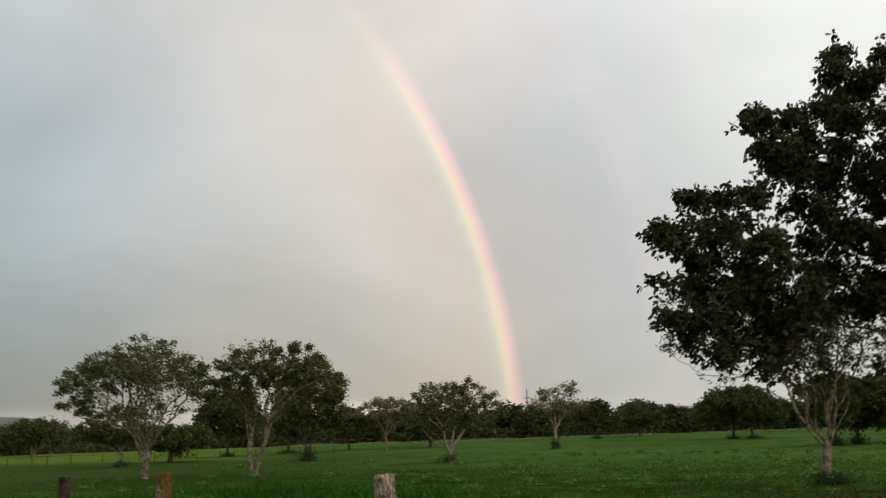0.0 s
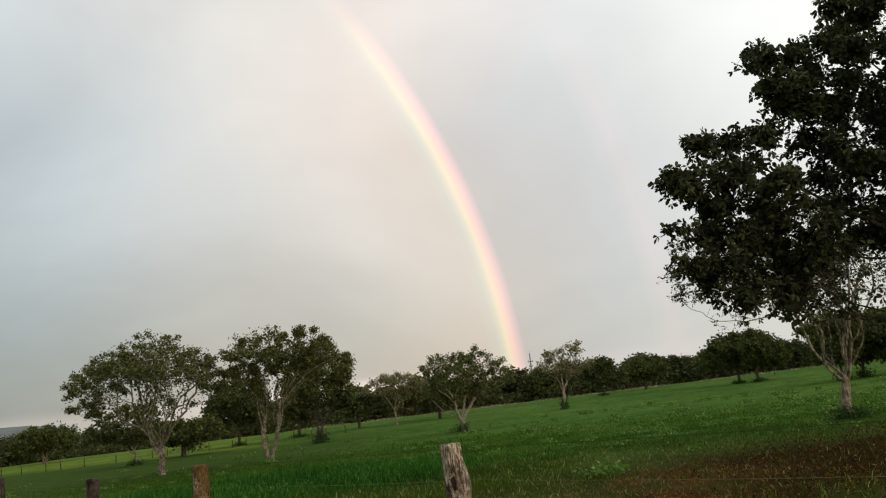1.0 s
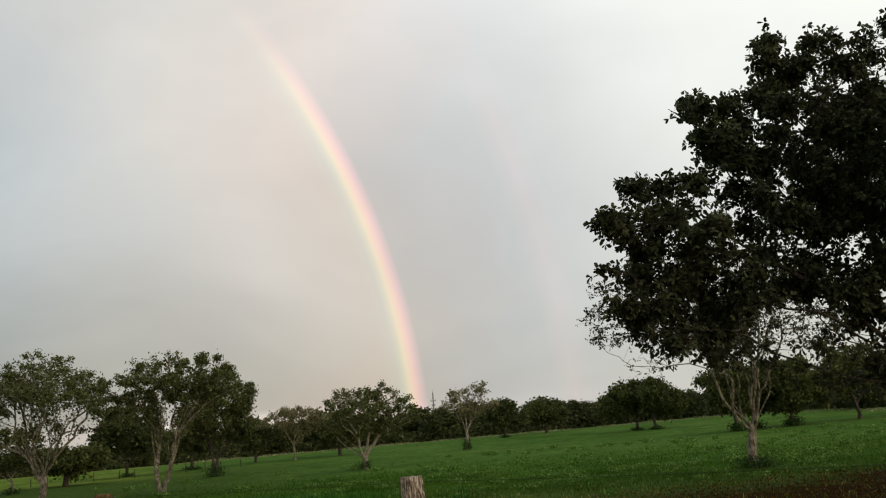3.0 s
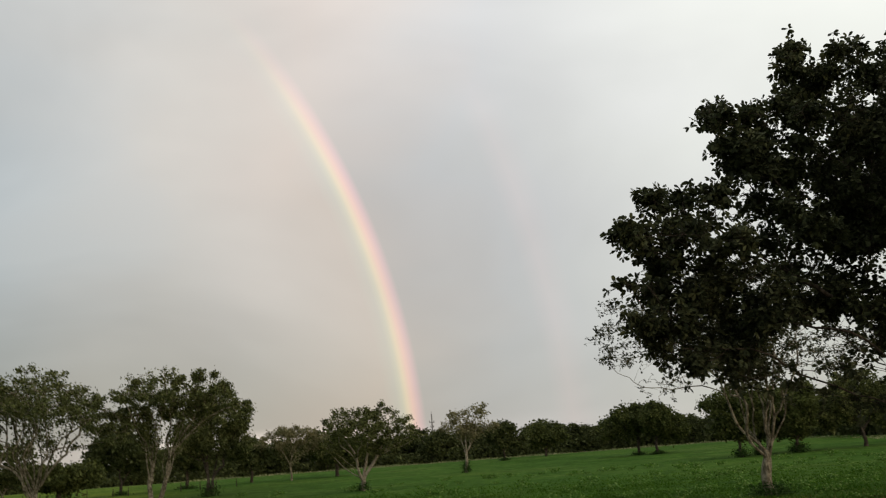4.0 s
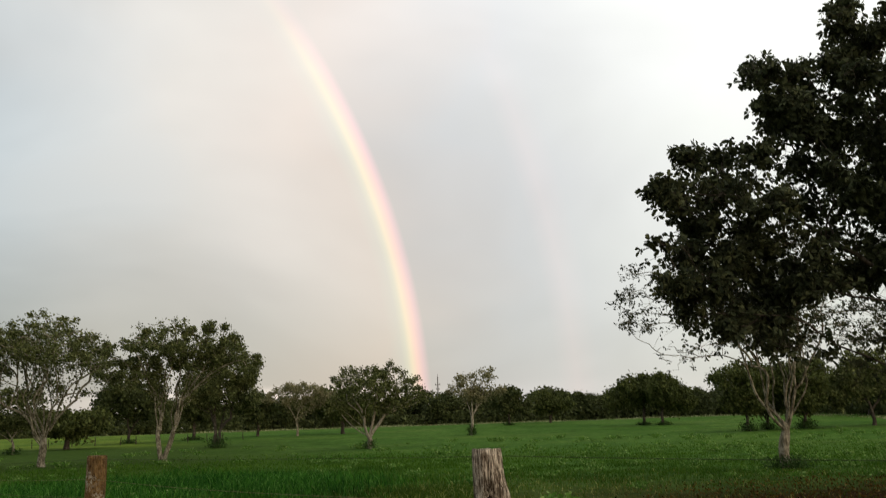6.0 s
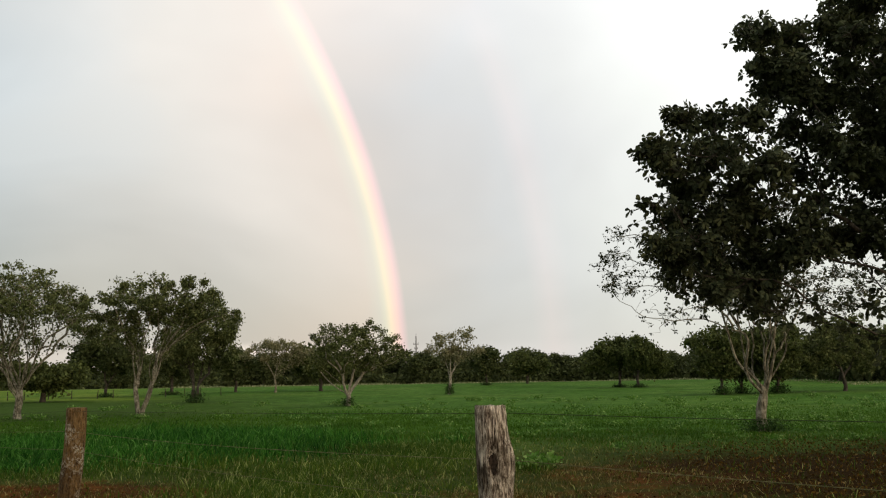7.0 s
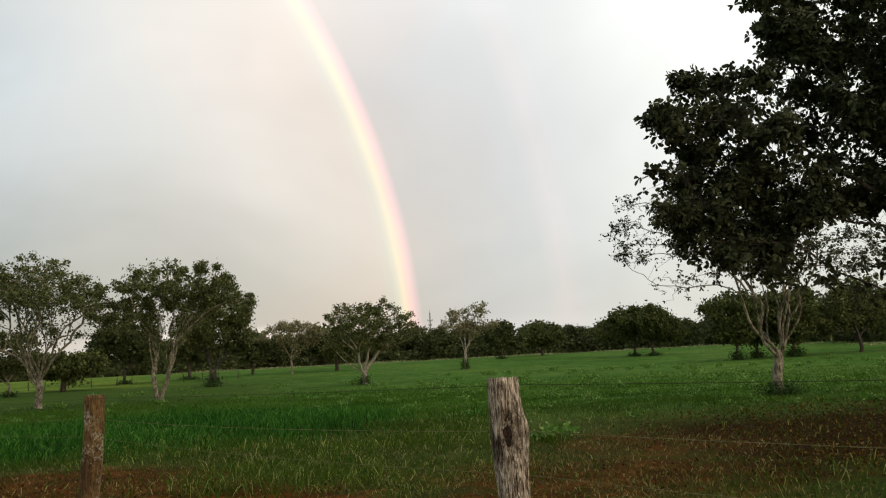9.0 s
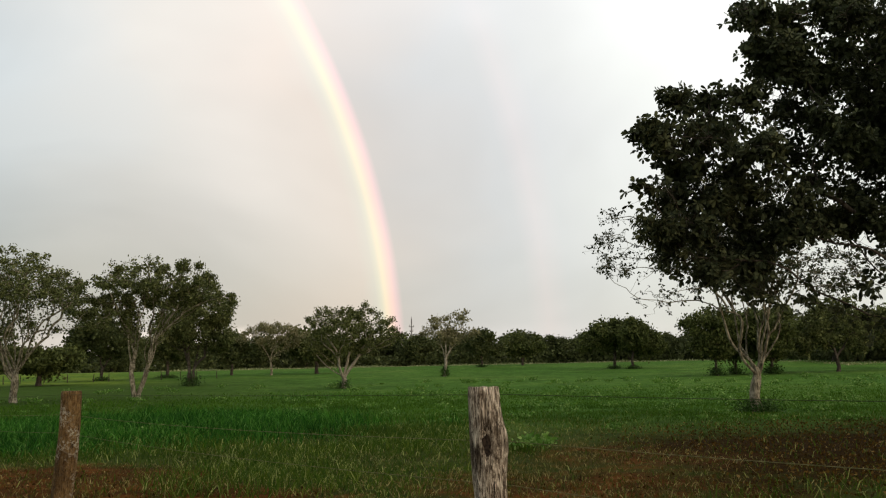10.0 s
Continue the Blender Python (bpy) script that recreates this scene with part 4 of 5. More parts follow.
# ---- the far wood ----
def build_wood():
    rng = np.random.default_rng(70)
    protos = []
    for k in range(6):
        lobes = [(rng.uniform(-2, 2), rng.uniform(-2, 2), rng.uniform(4.2, 6.4), rng.uniform(1.8, 2.8), rng.uniform(1.8, 2.8), rng.uniform(1.3, 2.0)) for _ in range(5)]
        lobes.append((0, 0, 3.2, 2.8, 2.8, 1.6))
        t = make_tree("woodland_tree", 0, 0, "dark tree in the far woodland belt", lobes, 80 + k, trunk_r=0.24, fork=1.8, points=110, step=0.8, leaves=3000, leaf=0.62, scatter=0.75,
                      leaf_mat=M_LEAF_WOOD, bark=M_BARK_DARK, group="woodland trees", tip_r=0.03)
        protos.append(t)
    spots = []
    for row, (r0, n) in enumerate(((196, 74), (212, 66), (232, 60))):
        for q in range(n):
            az = -47 + 100 * (q + 0.5 * (row % 2) + rng.uniform(-0.3, 0.3)) / n
            r = r0 + rng.uniform(-6, 6)
            if az < -24:
                r -= 32 * min(1, (-24 - az) / 6)
            if az > 24:
                r -= 62 * min(1, (az - 24) / 8)
            low = 0.72 if az < -14 else 1.0
            spots.append((r * math.sin(radians(az)), 4 + r * math.cos(radians(az)), low * rng.uniform(0.62, 1.05)))
    for k, (x, y, s) in enumerate(spots):
        m = Matrix.LocRotScale((x, y, float(ground_z(x, y)) - 0.1), Euler((0, 0, rng.uniform(0, 6.28))), (s * 1.3, s * 1.3, s))
        if k < len(protos):
            protos[k].matrix_basis = m
        else:
            copy_thing(protos[k % len(protos)], m).scale = (s * 1.3, s * 1.3, s)
    # scrub under the wood's edge
    n = 60000
    az = np.radians(rng.uniform(-48, 54, n))
    d = np.degrees(az)
    r = 190 - 32 * np.clip((-24 - d) / 6, 0, 1) - 62 * np.clip((d - 24) / 8, 0, 1) + rng.uniform(0, 26, n)
    x, y = r * np.sin(az), 4 + r * np.cos(az)
    tall = (3.0 + 1.3 * wobble(x, y, 0.12, 5.5)) * np.where(d < -14, 0.75, 1)
    z = ground_z(x, y) + rng.uniform(0, 1, n) * np.clip(tall, 1.2, 5)
    verts, faces = leaf_quads(rng, np.stack([x, y, z], 1), 0.95)
    me = bpy.data.meshes.new("undergrowth")
    me.from_pydata(verts.tolist(), [], faces.tolist())
    finish(me, M_LEAF_WOOD)
    tagged(new("undergrowth", me), "dark scrub under the edge of the far wood", "undergrowth", kind="stuff")


build_wood()


# ---- fence ----
def make_post(name, x, y, height, radius, material, label, seed, lean=(0, 0), bulge=0.0, knot=None):
    """A rough round post, split and weathered, with an uneven sawn top."""
    rng = np.random.default_rng(seed)
    post = thing(name, (x, y, 0), label, "fence post", "fence posts")
    rows, sides = 40, 36
    ph = rng.uniform(0, 6, 4)

    def centre(z):
        t = (z + 0.2) / (height + 0.2)
        return lean[0] * t + 0.010 * math.sin(5 * t + ph[0]), lean[1] * t + 0.008 * math.sin(4 * t + ph[1])

    def skin(a, z):
        t = (z + 0.2) / (height + 0.2)
        r = radius * (0.99 + 0.01 * t) * (1 + 0.05 * math.sin(2 * a + ph[2]) + 0.035 * math.sin(3 * a + ph[3] + 2 * t))
        r += 0.012 * noise.noise((math.cos(a) * 5, math.sin(a) * 5, z * 1.3 + seed)) + 0.006 * noise.noise((math.cos(a) * 14, math.sin(a) * 14, z * 2.5))
        if bulge:
            out = 0.3 * (1 - float(smoothstep(height - 0.27, height - 0.10, z))) + math.exp(-((z - (height - 0.30)) / 0.13) ** 2)
            r += bulge * out * max(0.0, math.cos(a)) + 0.4 * bulge * math.exp(-((z - (height - 0.27)) / 0.09) ** 2) * max(0.0, math.cos(a + 0.7))
        if knot:
            da = (a - knot[0] + math.pi) % (2 * math.pi) - math.pi
            q = math.hypot(da * radius / 0.030, (z - knot[1]) / 0.062)
            r += 0.009 * math.exp(-((q - 1.35) / 0.35) ** 2) - 0.016 * math.exp(-q * q)
        return r

    verts, faces = [], []
    for i in range(rows + 1):
        z = -0.2 + (height + 0.2) * (i / rows)
        cx, cy = centre(z)
        for s in range(sides):
            a = 2 * math.pi * s / sides
            r = skin(a, z) * (0.96 if i == rows else 1)
            zz = z + (0.010 * noise.noise((math.cos(a) * 2, math.sin(a) * 2, seed)) if i == rows else 0)
            verts.append((cx + r * math.cos(a), cy + r * math.sin(a), zz))
    for i in range(rows):
        for s in range(sides):
            faces.append((i * sides + s, i * sides + (s + 1) % sides, (i + 1) * sides + (s + 1) % sides, (i + 1) * sides + s))
    top = len(verts)
    verts.append((*centre(height), height - 0.004))
    for s in range(sides):
        faces.append((rows * sides + s, rows * sides + (s + 1) % sides, top))
    mesh_part("stake", verts, faces, material, post, "", True)
    if knot:
        kv, kf = [], []
        for ring in range(5):
            q = ring / 4
            for s in range(18):
                an = 2 * math.pi * s / 18
                edge = 1 + 0.10 * math.sin(3 * an + 1) + 0.06 * math.sin(5 * an)
                a = knot[0] + q * edge * 0.026 / radius * math.cos(an)
                z = knot[1] + q * edge * 0.058 * math.sin(an)
                cx, cy = centre(z)
                r = skin(a, z) + 0.004 - 0.006 * q ** 4
                kv.append((cx + r * math.cos(a), cy + r * math.sin(a), z))
            if ring:
                for s in range(18):
                    kf.append(((ring - 1) * 18 + s, (ring - 1) * 18 + (s + 1) % 18, ring * 18 + (s + 1) % 18, ring * 18 + s))
        mesh_part("knot", kv, kf, M_KNOT, post, "dark hollow knot", True)
    return post


POSTS = [(2.49, 4.76, 1.52), (-0.404, 8.95, 1.48), (-4.55, 15.55, 1.39), (-9.1, 22.3, 1.21), (-14.6, 28.6, 1.4)]
make_post("fence_post", *POSTS[1], 0.084, M_POST_GREY, "weathered grey fence post with split grain and a dark knot", 3, (-0.072, 0), 0.020, (-1.72, 1.19))
make_post("fence_post", *POSTS[2], 0.122, M_POST_RED, "reddish-brown log fence post with flaking bark", 5, (0.085, 0))
make_post("fence_post", *POSTS[3], 0.145, M_POST_DARK, "short dark log fence post", 7)
make_post("fence_post", *POSTS[4], 0.06, M_POST_DARK, "thin dark fence post further along", 9)
make_post("fence_post", *POSTS[0], 0.075, M_POST_GREY, "weathered grey fence post", 4)


def make_wire(drop, seed, metal):
    """One strand of barbed wire, stapled to the posts and sagging between them."""
    rng = np.random.default_rng(seed)
    wire = thing("fence_wire", (POSTS[1][0], POSTS[1][1], 0), "strand of barbed wire strung between the fence posts", "wire", "fence wires")
    o = Vector((POSTS[1][0], POSTS[1][1], 0))
    path = []
    for (x0, y0, h0), (x1, y1, h1) in zip(POSTS, POSTS[1:]):
        sag = rng.uniform(0.01, 0.05)
        for k in range(24):
            t = k / 24
            z = (h0 + (h1 - h0) * t) - drop - sag * 4 * t * (1 - t)
            path.append(Vector((x0 + (x1 - x0) * t + 0.045, y0 + (y1 - y0) * t - 0.06, z)) - o)
    verts, faces = [], []
    for i, p in enumerate(path):
        d = (path[min(i + 1, len(path) - 1)] - path[max(i - 1, 0)]).normalized()
        u = d.cross(Vector((0, 0, 1))).normalized()
        w = u.cross(d)
        for s in range(5):
            a = 2 * math.pi * s / 5
            verts.append(tuple(p + (u * math.cos(a) + w * math.sin(a)) * 0.0017))
        if i:
            for s in range(5):
                faces.append(((i - 1) * 5 + s, (i - 1) * 5 + (s + 1) % 5, i * 5 + (s + 1) % 5, i * 5 + s))
    mesh_part("strand", verts, faces, metal, wire, "", True)
    bv, bf = [], []
    for i in range(len(path) - 1):
        for h in range(2):
            p = path[i].lerp(path[i + 1], h / 2)
            for q in range(2):
                v = Vector(rng.normal(0, 1, 3)).normalized() * 0.014
                s = v.orthogonal().normalized() * 0.0016
                b = len(bv)
                bv += [tuple(p - v), tuple(p + s), tuple(p + v), tuple(p - s)]
                bf.append((b, b + 1, b + 2, b + 3))
    tagged(mesh_part("barbs", bv, bf, metal, wire), kind="stuff")


for drop_k, drop in enumerate((0.04, 0.28, 0.50)):
    make_wire(drop, 60 + drop_k, M_WIRE if drop_k else M_WIRE_OLD)


def build_far_fence():
    """Old stakes along the edge of the bright field."""
    rng = np.random.default_rng(66)
    first = None
    for k in range(18):
        x = -52 + 2.1 * k + rng.uniform(-0.8, 0.8)
        y = 96 + 1.15 * k * 0.9 + rng.uniform(-0.5, 0.5)
        m = pose(x, y, float(ground_z(x, y)), rng.uniform(-4, 4), rng.uniform(-4, 4), rng.uniform(0, 360))
        if first is None:
            first = thing("field_stake", (x, y, float(ground_z(x, y))), "thin dark stake of an old field fence", "fence post", "field stakes")
            v, f = [], []
            for i, (z, r) in enumerate(((-0.1, 0.055), (0.45, 0.05), (0.92, 0.042), (0.98, 0.025))):
                for s in range(7):
                    a = 2 * math.pi * s / 7
                    v.append((r * math.cos(a) + 0.02 * math.sin(3 * z), r * math.sin(a), z))
                if i:
                    for s in range(7):
                        f.append(((i - 1) * 7 + s, (i - 1) * 7 + (s + 1) % 7, i * 7 + (s + 1) % 7, i * 7 + s))
            f.append(tuple(range(21, 28)))
            mesh_part("stake", v, f, M_POST_DARK, first)
        else:
            copy_thing(first, m)


build_far_fence()


# ---- power pole ----
def build_pole():
    x, y = 16.89, 205.5
    z0 = float(ground_z(x, y))
    pole = thing("power_pole", (x, y, z0), "grey concrete power pole with two crossarms above the wood", "power pole")
    h = 13.15 - z0

    def tube(p0, p1, r0, r1, sides=8):
        p0, p1 = Vector(p0), Vector(p1)
        d = (p1 - p0).normalized()
        u = d.orthogonal().normalized()
        w = d.cross(u)
        v = [tuple(p + (u * math.cos(2 * math.pi * s / sides) + w * math.sin(2 * math.pi * s / sides)) * r) for p, r in ((p0, r0), (p1, r1)) for s in range(sides)]
        f = [(s, (s + 1) % sides, sides + (s + 1) % sides, sides + s) for s in range(sides)] + [tuple(range(sides)), tuple(range(sides, 2 * sides))]
        return v, f

    mesh_part("mast", *tube((0, 0, -0.3), (0, 0, h), 0.24, 0.13, 12), M_POLE, pole)
    for zz, half in ((h - 1.9, 0.6), (h - 3.0, 0.38)):
        arm = mesh_part("crossarm", *tube((-half, 0.15, zz), (half, 0.15, zz), 0.08, 0.08), M_POLE, pole)
        for q in (-0.85, 0.85):
            mesh_part("insulator", *tube((q * half, 0.15, zz), (q * half, 0.15, zz + 0.4), 0.09, 0.06), M_POLE, arm)
    mesh_part("top_pin", *tube((0, 0, h), (0, 0, h + 0.6), 0.05, 0.03), M_POLE, pole)


build_pole()


# ---- rainbow: an arc round the point opposite the sun ----
def build_rainbow():
    k = Mat("rainbow_light")
    tc = k.n("TexCoord")
    sep = k.n("SeparateXYZ")
    k.l(tc.outputs["Object"], sep.inputs[0])
    rr = k.math("SQRT", k.math("ADD", k.math("POWER", sep.outputs[0], 2.0), k.math("POWER", sep.outputs[1], 2.0)))
    ang = k.math("DEGREES", k.math("ARCTAN2", rr, sep.outputs[2]))
    lo, hi = 31.0, 56.0
    u = k.math("DIVIDE", k.math("SUBTRACT", ang, lo), hi - lo)

    def at(deg):
        return (deg - lo) / (hi - lo)

    col = k.ramp(u, (0.0, (0, 0, 0)), (at(36.5), (0.036, 0.020, 0.006)), (at(40.0), (0.078, 0.052, 0.026)), (at(40.75), (0.085, 0.09, 0.05)), (at(41.1), (0.15, 0.155, 0.065)),
                 (at(41.4), (0.32, 0.225, 0.07)), (at(41.75), (0.37, 0.14, 0.085)), (at(42.1), (0.22, 0.06, 0.08)), (at(42.5), (0, 0, 0)),
                 (at(50.9), (0, 0, 0)), (at(52.2), (0.055, 0.022, 0.022)), (at(53.8), (0.006, 0.008, 0.012)), (1.0, (0, 0, 0)))
    geo = k.n("NewGeometry")
    sz = k.n("SeparateXYZ")
    k.l(geo.outputs["Position"], sz.inputs[0])
    fade = k.ramp(k.math("DIVIDE", sz.outputs[2], 1500.0), (0.0, (0.75, 0.75, 0.75)), (0.15, (1, 1, 1)), (0.48, (0.95, 0.95, 0.95)), (0.58, (0.6, 0.6, 0.6)), (0.66, (0.2, 0.2, 0.2)), (0.74, (0, 0, 0)))
    cloud = k.ramp(k.noise(0.0016, 2), (0.3, (0.8, 0.8, 0.8)), (0.7, (1.1, 1.1, 1.1)))
    col = k.mix(1.0, k.mix(1.0, col, fade, "MULTIPLY"), cloud, "MULTIPLY")
    em = k.n("Emission")
    k.l(col, em.inputs[0])
    tr = k.n("BsdfTransparent")
    ad = k.n("AddShader")
    k.l(em.outputs[0], ad.inputs[0])
    k.l(tr.outputs[0], ad.inputs[1])
    k.l(ad.outputs[0], k.out.inputs[0])
    D = 2200.0
    rot = ANTISUN.to_track_quat("Z", "Y").to_matrix().to_4x4()
    inv = rot.inverted()
    verts, faces = [], []
    rings, segs = 12, 90
    for i in range(rings + 1):
        a = radians(lo + (hi - lo) * i / rings)
        for s in range(segs + 1):
            b = math.pi * s / segs * 1.0
            # half circle above the horizon
            right = (inv.to_3x3() @ ANTISUN.cross(Vector((0, 0, 1)))).normalized()
            up = (inv.to_3x3() @ Vector((0, 0, 1))).normalized()
            v = right * math.cos(b) + up * math.sin(b)
            verts.append((D * math.sin(a) * v.x, D * math.sin(a) * v.y, D * math.cos(a)))
    for i in range(rings):
        for s in range(segs):
            q = i * (segs + 1) + s
            faces.append((q, q + 1, q + segs + 2, q + segs + 1))
    me = bpy.data.meshes.new("rainbow")
    me.from_pydata(verts, [], faces)
    finish(me, k.m, True)
    ob = new("rainbow", me)
    ob.matrix_world = Matrix.Translation((-0.7, 4.0, 1.6)) @ rot
    ob.visible_shadow = False
    tagged(ob, "soft rainbow arc standing in the grey evening sky", "rainbow", kind="structure")


build_rainbow()


# ---- grass and weeds ----
def blades(rng, x, y, h, w, lean):
    """Bent blades of grass: a quad and a tip each."""
    n = len(x)
    a = rng.uniform(0, 2 * np.pi, n)
    side = np.stack([np.cos(a), np.sin(a), np.zeros(n)], 1) * (w / 2)[:, None]
    b = rng.uniform(0, 2 * np.pi, n)
    out = np.stack([np.cos(b), np.sin(b), np.zeros(n)], 1) * (h * lean)[:, None]
    base = np.stack([x, y, ground_z(x, y) - 0.01], 1)
    up = np.zeros((n, 3))
    up[:, 2] = h
    mid = base + up * 0.6 + out * 0.35
    tip = base + up * (1 - 0.25 * lean[:, None]) + out
    verts = np.stack([base - side, base + side, mid + side * 0.75, mid - side * 0.75, tip], 1).reshape(-1, 3)
    k = np.arange(n)[:, None] * 5
    quads = (k + np.array([[0, 1, 2, 3]])).tolist()
    tris = (k + np.array([[3, 2, 4]])).tolist()
    return verts, quads + tris


def stuff(name, verts, faces, material, label, category):
    me = bpy.data.meshes.new(name)
    me.from_pydata(verts.tolist(), [], faces)
    finish(me, material)
    tagged(new(name, me), label, category, kind="stuff")


def field(rng, n, r0, r1, a0=-36, a1=46, power=1.0):
    r = r0 + (r1 - r0) * rng.uniform(0, 1, n) ** power
    a = np.radians(rng.uniform(a0, a1, n))
    return r * np.sin(a) - 0.6, 4 + r * np.cos(a), r


TUFTS = [(4.3, 13.5, 2.3, 1.0, 330, 0.27), (-2.4, 17.5, 1.6, 2.2, 1600, 0.3), (2.2, 20.2, 0.5, 0.5, 160, 0.3), (6.2, 14.6, 1.5, 0.9, 160, 0.24), (-0.3, 25.5, 0.9, 0.7, 500, 0.4), (-8.3, 21.5, 1.6, 1.2, 400, 0.3)]


def build_grass():
    rng = np.random.default_rng(90)
    x, y, r = field(rng, 360000, 6.5, 80, power=1.5)
    az = np.degrees(np.arctan2(x, y - 4))
    patch = wobble(x, y, 0.35, 2.2)
    lush = smoothstep(-27, -20, az) * (1 - smoothstep(2, 9, az))
    worn = (1 - smoothstep(19, 30, r)) * (0.88 - 0.52 * lush)
    keep = rng.uniform(0, 1, len(x)) > np.clip(soil_at(x, y) * 1.2 - 0.4 * patch + worn, 0, 0.95)
    keep &= rng.uniform(0, 1, len(x)) > smoothstep(28, 66, r)
    x, y, r, patch, lush = x[keep], y[keep], r[keep], patch[keep], lush[keep]
    h = rng.uniform(0.05, 0.17, len(x)) * (1 + 0.6 * patch) * (1 + 0.5 * lush) * (0.55 + 0.45 * smoothstep(10, 18, r))
    w = 0.006 + 0.0006 * r
    for cx, cy, rx, ry, n, tall in TUFTS:
        a, q = rng.uniform(0, 6.28, n), rng.uniform(0, 1, n) ** 0.6
        x, y = np.append(x, cx + rx * q * np.cos(a)), np.append(y, cy + ry * q * np.sin(a))
        h = np.append(h, rng.uniform(0.45, 1.0, n) * tall)
        w = np.append(w, np.full(n, 0.013))
    w = w * rng.uniform(0.7, 1.3, len(x))
    lean = rng.uniform(0.3, 1.5, len(x))
    far = np.hypot(x, y - 4) > 23 + 3 * rng.normal(0, 1, len(x))
    v, f = blades(rng, x[~far], y[~far], h[~far], w[~far], lean[~far])
    stuff("grass", v, f, M_GRASS, "short green pasture grass", "grass")
    v, f = blades(rng, x[far], y[far], 0.8 * h[far], w[far], lean[far])
    stuff("turf", v, f, M_TURF, "even green turf across the pasture", "grass")
    # taller, darker stand of grass
    x, y, r = field(rng, 120000, 15, 50, -36, 12)
    patch = wobble(x, y, 0.16, 7.7)
    az = np.degrees(np.arctan2(x, y - 4))
    stand = smoothstep(18, 22, r) * (1 - smoothstep(27, 33, r + 0.2 * az)) * (1 - smoothstep(-9, 2, az))
    clump = smoothstep(0.25, 0.5, patch + 0.25 * wobble(x, y, 0.6, 1.1)) * 0.55
    keep = rng.uniform(0, 1, len(x)) < np.clip(stand * (0.75 + 1.1 * patch) + clump * 0.4, 0, 1) * (1 - np.clip(soil_at(x, y), 0, 1))
    x, y, r = x[keep], y[keep], r[keep]
    h = rng.uniform(0.2, 0.52, len(x)) * (0.55 + 0.45 * smoothstep(19, 25, r))
    v, f = blades(rng, x, y, h, rng.uniform(0.014, 0.034, len(x)), rng.uniform(0.2, 0.9, len(x)))
    stuff("tall_grass", v, f, M_TALL, "stand of tall dark green grass", "grass")
    # loose pale-tipped grass between the fence and the tall stand
    x, y, r = field(rng, 140000, 8.5, 24, -24, 34)
    az = np.degrees(np.arctan2(x, y - 4))
    tuft = wobble(x, y, 0.9, 6.1)
    keep = rng.uniform(0, 1, len(x)) < np.clip(0.3 + 0.8 * tuft - 0.75 * soil_at(x, y), 0.035, 1) * (1 - 0.75 * smoothstep(3, 11, az)) * (1 - 0.8 * litter_shade_at(x, y))
    x, y = x[keep], y[keep]
    v, f = blades(rng, x, y, rng.uniform(0.04, 0.135, len(x)), rng.uniform(0.005, 0.011, len(x)), rng.uniform(0.5, 1.6, len(x)))
    stuff("meadow_grass", v, f, M_MEADOW, "loose pale-tipped grass behind the fence", "grass")
    # dry and thin grass over the bare soil
    x, y, r = field(rng, 250000, 6.5, 30)
    q, a = 10 * np.sqrt(rng.uniform(0, 1, 60000)), rng.uniform(0, 6.28, 60000)
    x, y, r = np.append(x, q * np.sin(a)), np.append(y, 4 + q * np.cos(a)), np.append(r, q)
    s = soil_at(x, y)
    patch = wobble(x, y, 0.5, 4.4)
    keep = rng.uniform(0, 1, len(x)) < np.clip(0.08 + 0.2 * (1 - smoothstep(15, 25, r)) + 0.5 * smoothstep(0.05, 0.5, s) * (1 - 0.6 * s) - 0.08 * smoothstep(0.8, 1.1, s) + 0.35 * patch, 0, 1) * (1 - 0.8 * litter_shade_at(x, y))
    x, y, r = x[keep], y[keep], r[keep]
    h = rng.uniform(0.03, 0.10, len(x)) * np.where(rng.uniform(0, 1, len(x)) < 0.05, 1.8, 1.0)
    v, f = blades(rng, x, y, h, rng.uniform(0.006, 0.014, len(x)), rng.uniform(0.6, 1.9, len(x)))
    stuff("dry_grass", v, f, M_DRY, "thin dry bent grass over red soil", "grass")
    # pale dry grass along the foot of the wood
    a = np.radians(rng.uniform(-12, 44, 9000))
    d = np.degrees(a)
    r = rng.uniform(172, 186, 9000) - 60 * np.clip((d - 24) / 8, 0, 1)
    x, y = r * np.sin(a), 4 + r * np.cos(a)
    tall = rng.uniform(0.1, 0.42, 9000) * (1 - 0.5 * smoothstep(22, 28, d)) * np.clip(0.8 + 1.6 * wobble(x, y, 0.15, 8.8), 0.15, 1.4)
    v, f = blades(rng, x, y, tall, rng.uniform(0.08, 0.2, 9000), rng.uniform(0.2, 0.8, 9000))
    stuff("dry_verge", v, f, M_VERGE, "pale dry grass along the foot of the far wood", "grass")
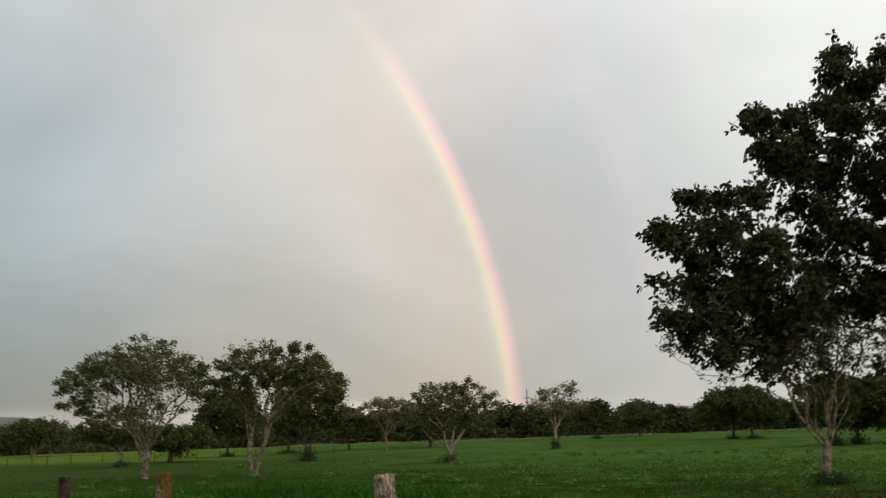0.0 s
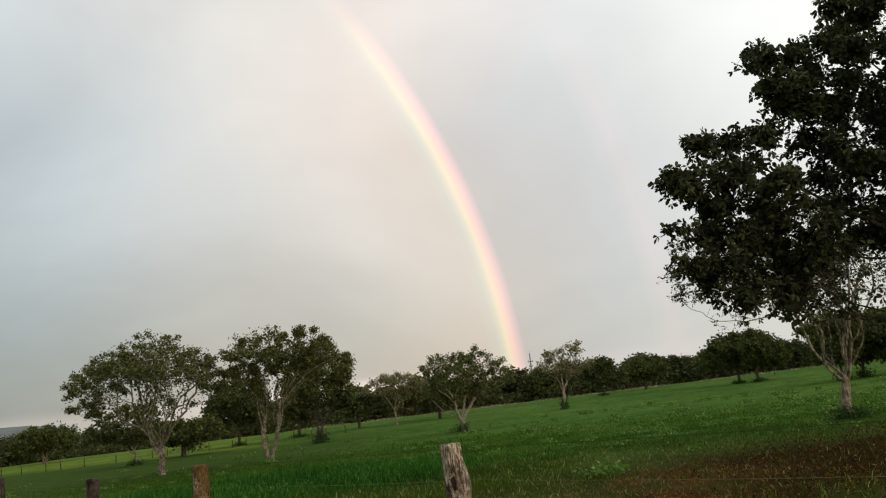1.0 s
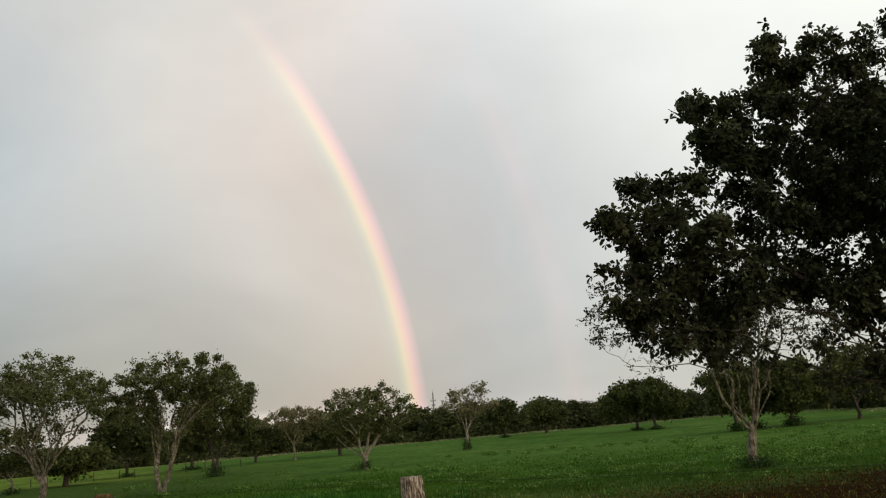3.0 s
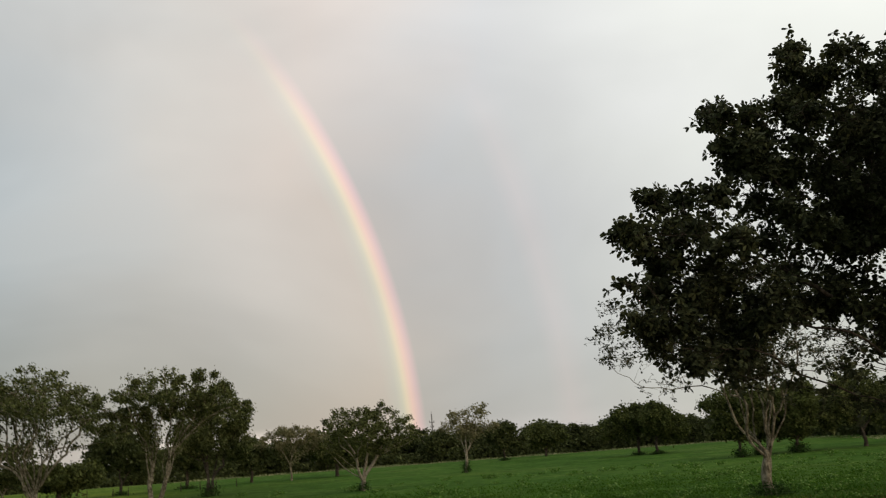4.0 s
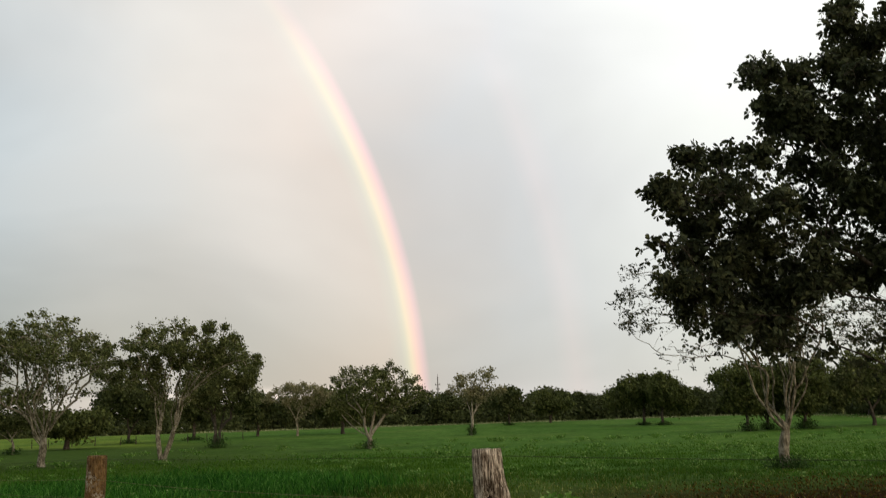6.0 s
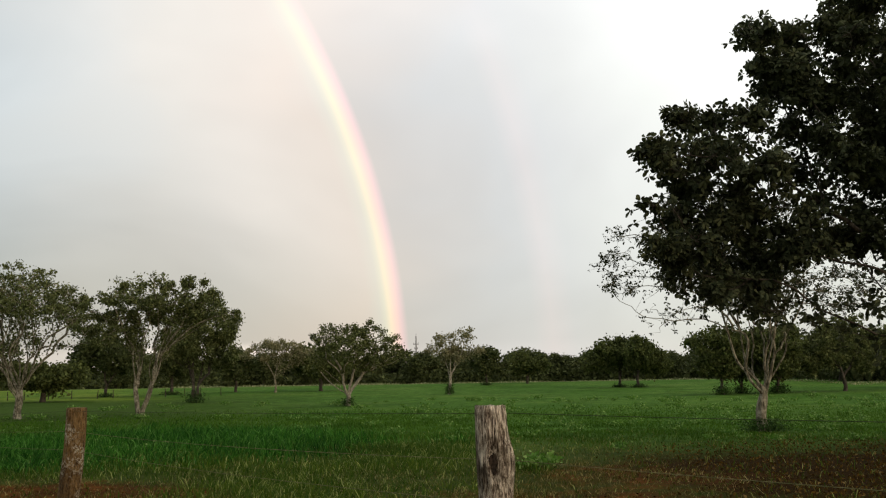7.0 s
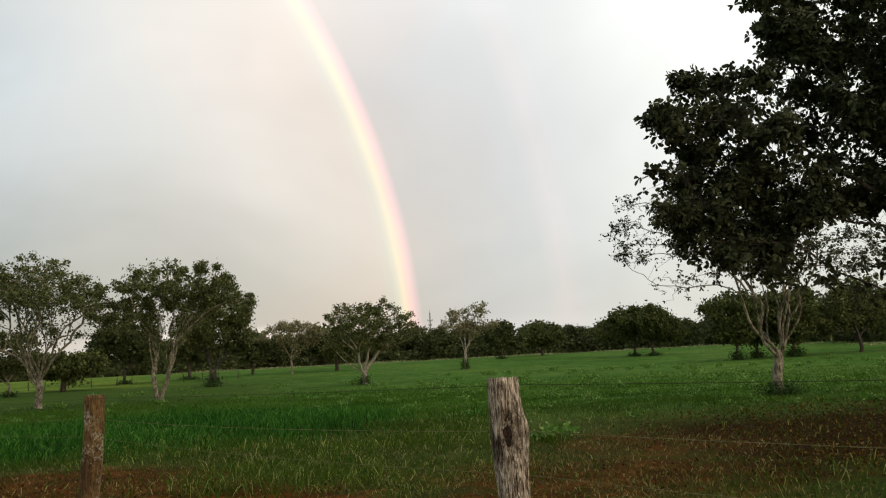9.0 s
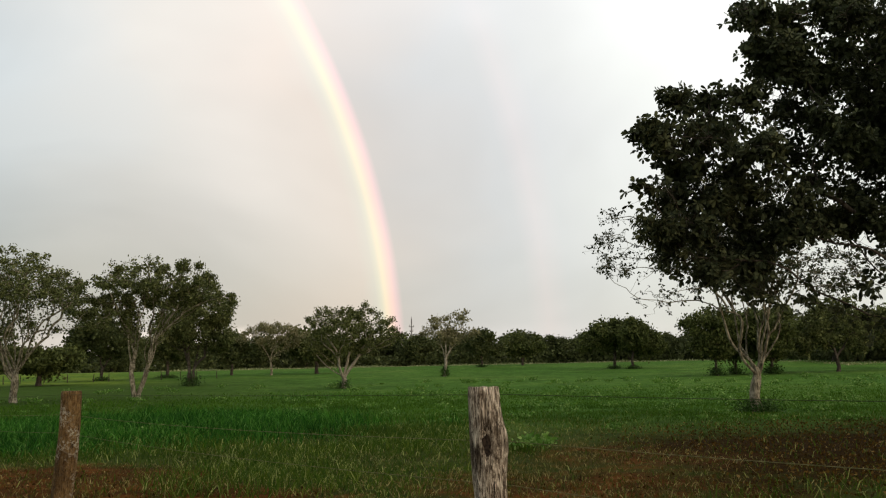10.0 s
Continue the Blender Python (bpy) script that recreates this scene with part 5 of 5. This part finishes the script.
    # fallen leaves and crumbs of soil on the bare ground
    x, y, r = field(rng, 60000, 7.5, 27, -30, 46)
    keep = rng.uniform(0, 1, len(x)) < np.clip(np.maximum(0.3 * soil_at(x, y), 0.8 * litter_shade_at(x, y)) - 0.18, 0, 1)
    x, y = x[keep], y[keep]
    v, f = leaf_quads(rng, np.stack([x, y, ground_z(x, y) + 0.03 + 0.02 * rng.uniform(0, 1, len(x))], 1), 0.055, 0.6)
    stuff("leaf_litter", v, f.tolist(), M_LITTER, "brown fallen leaves scattered on red soil", "leaf litter")


build_grass()


def build_weeds():
    rng = np.random.default_rng(95)
    protos = []
    for k in range(3):
        w = thing("weed_clump", (0, 0, 0), "low broad-leaved weed clump in the pasture", "weed", "pasture weeds")
        n = 110
        p = rng.normal(0, 1, (n, 3)) * np.array([0.17, 0.17, 0.05]) + np.array([0, 0, 0.15])
        p[:, 2] = np.clip(p[:, 2], 0.03, 0.6)
        v, f = leaf_quads(rng, p, 0.095, 0.7, -0.2)
        mesh_part("foliage", v, f, M_WEED, w)
        protos.append(w)
    k = 0
    for _ in range(330):
        x, y, r = (float(q[0]) for q in field(rng, 1, 24, 78, -33, 44))
        az = math.degrees(math.atan2(x, y - 4))
        if az < 3 and rng.uniform() < 0.6 or float(soil_at(np.array(x), np.array(y))) > 0.5:
            continue
        s = rng.uniform(0.55, 1.35) * (0.55 + r / 110)
        m = Matrix.LocRotScale((x, y, float(ground_z(x, y))), Euler((0, 0, rng.uniform(0, 6.28))), (s, s, s))
        if k < 3:
            protos[k].matrix_basis = m
        else:
            copy_thing(protos[k % 3], m).scale = (s, s, s)
        k += 1
    # broad-leaved weeds that stand out near the fence
    for j, (x, y, s) in enumerate(((2.35, 20.4, 1.15), (2.7, 20.8, 0.9), (-6.9, 27.0, 1.0), (-6.1, 27.9, 0.9), (-5.4, 28.6, 0.8), (5.4, 24.5, 0.8))):
        copy_thing(protos[j % 3], Matrix.LocRotScale((x, y, 0), Euler((0, 0, 2.1 * j)), (s, s, s))).scale = (s, s, s)


build_weeds()
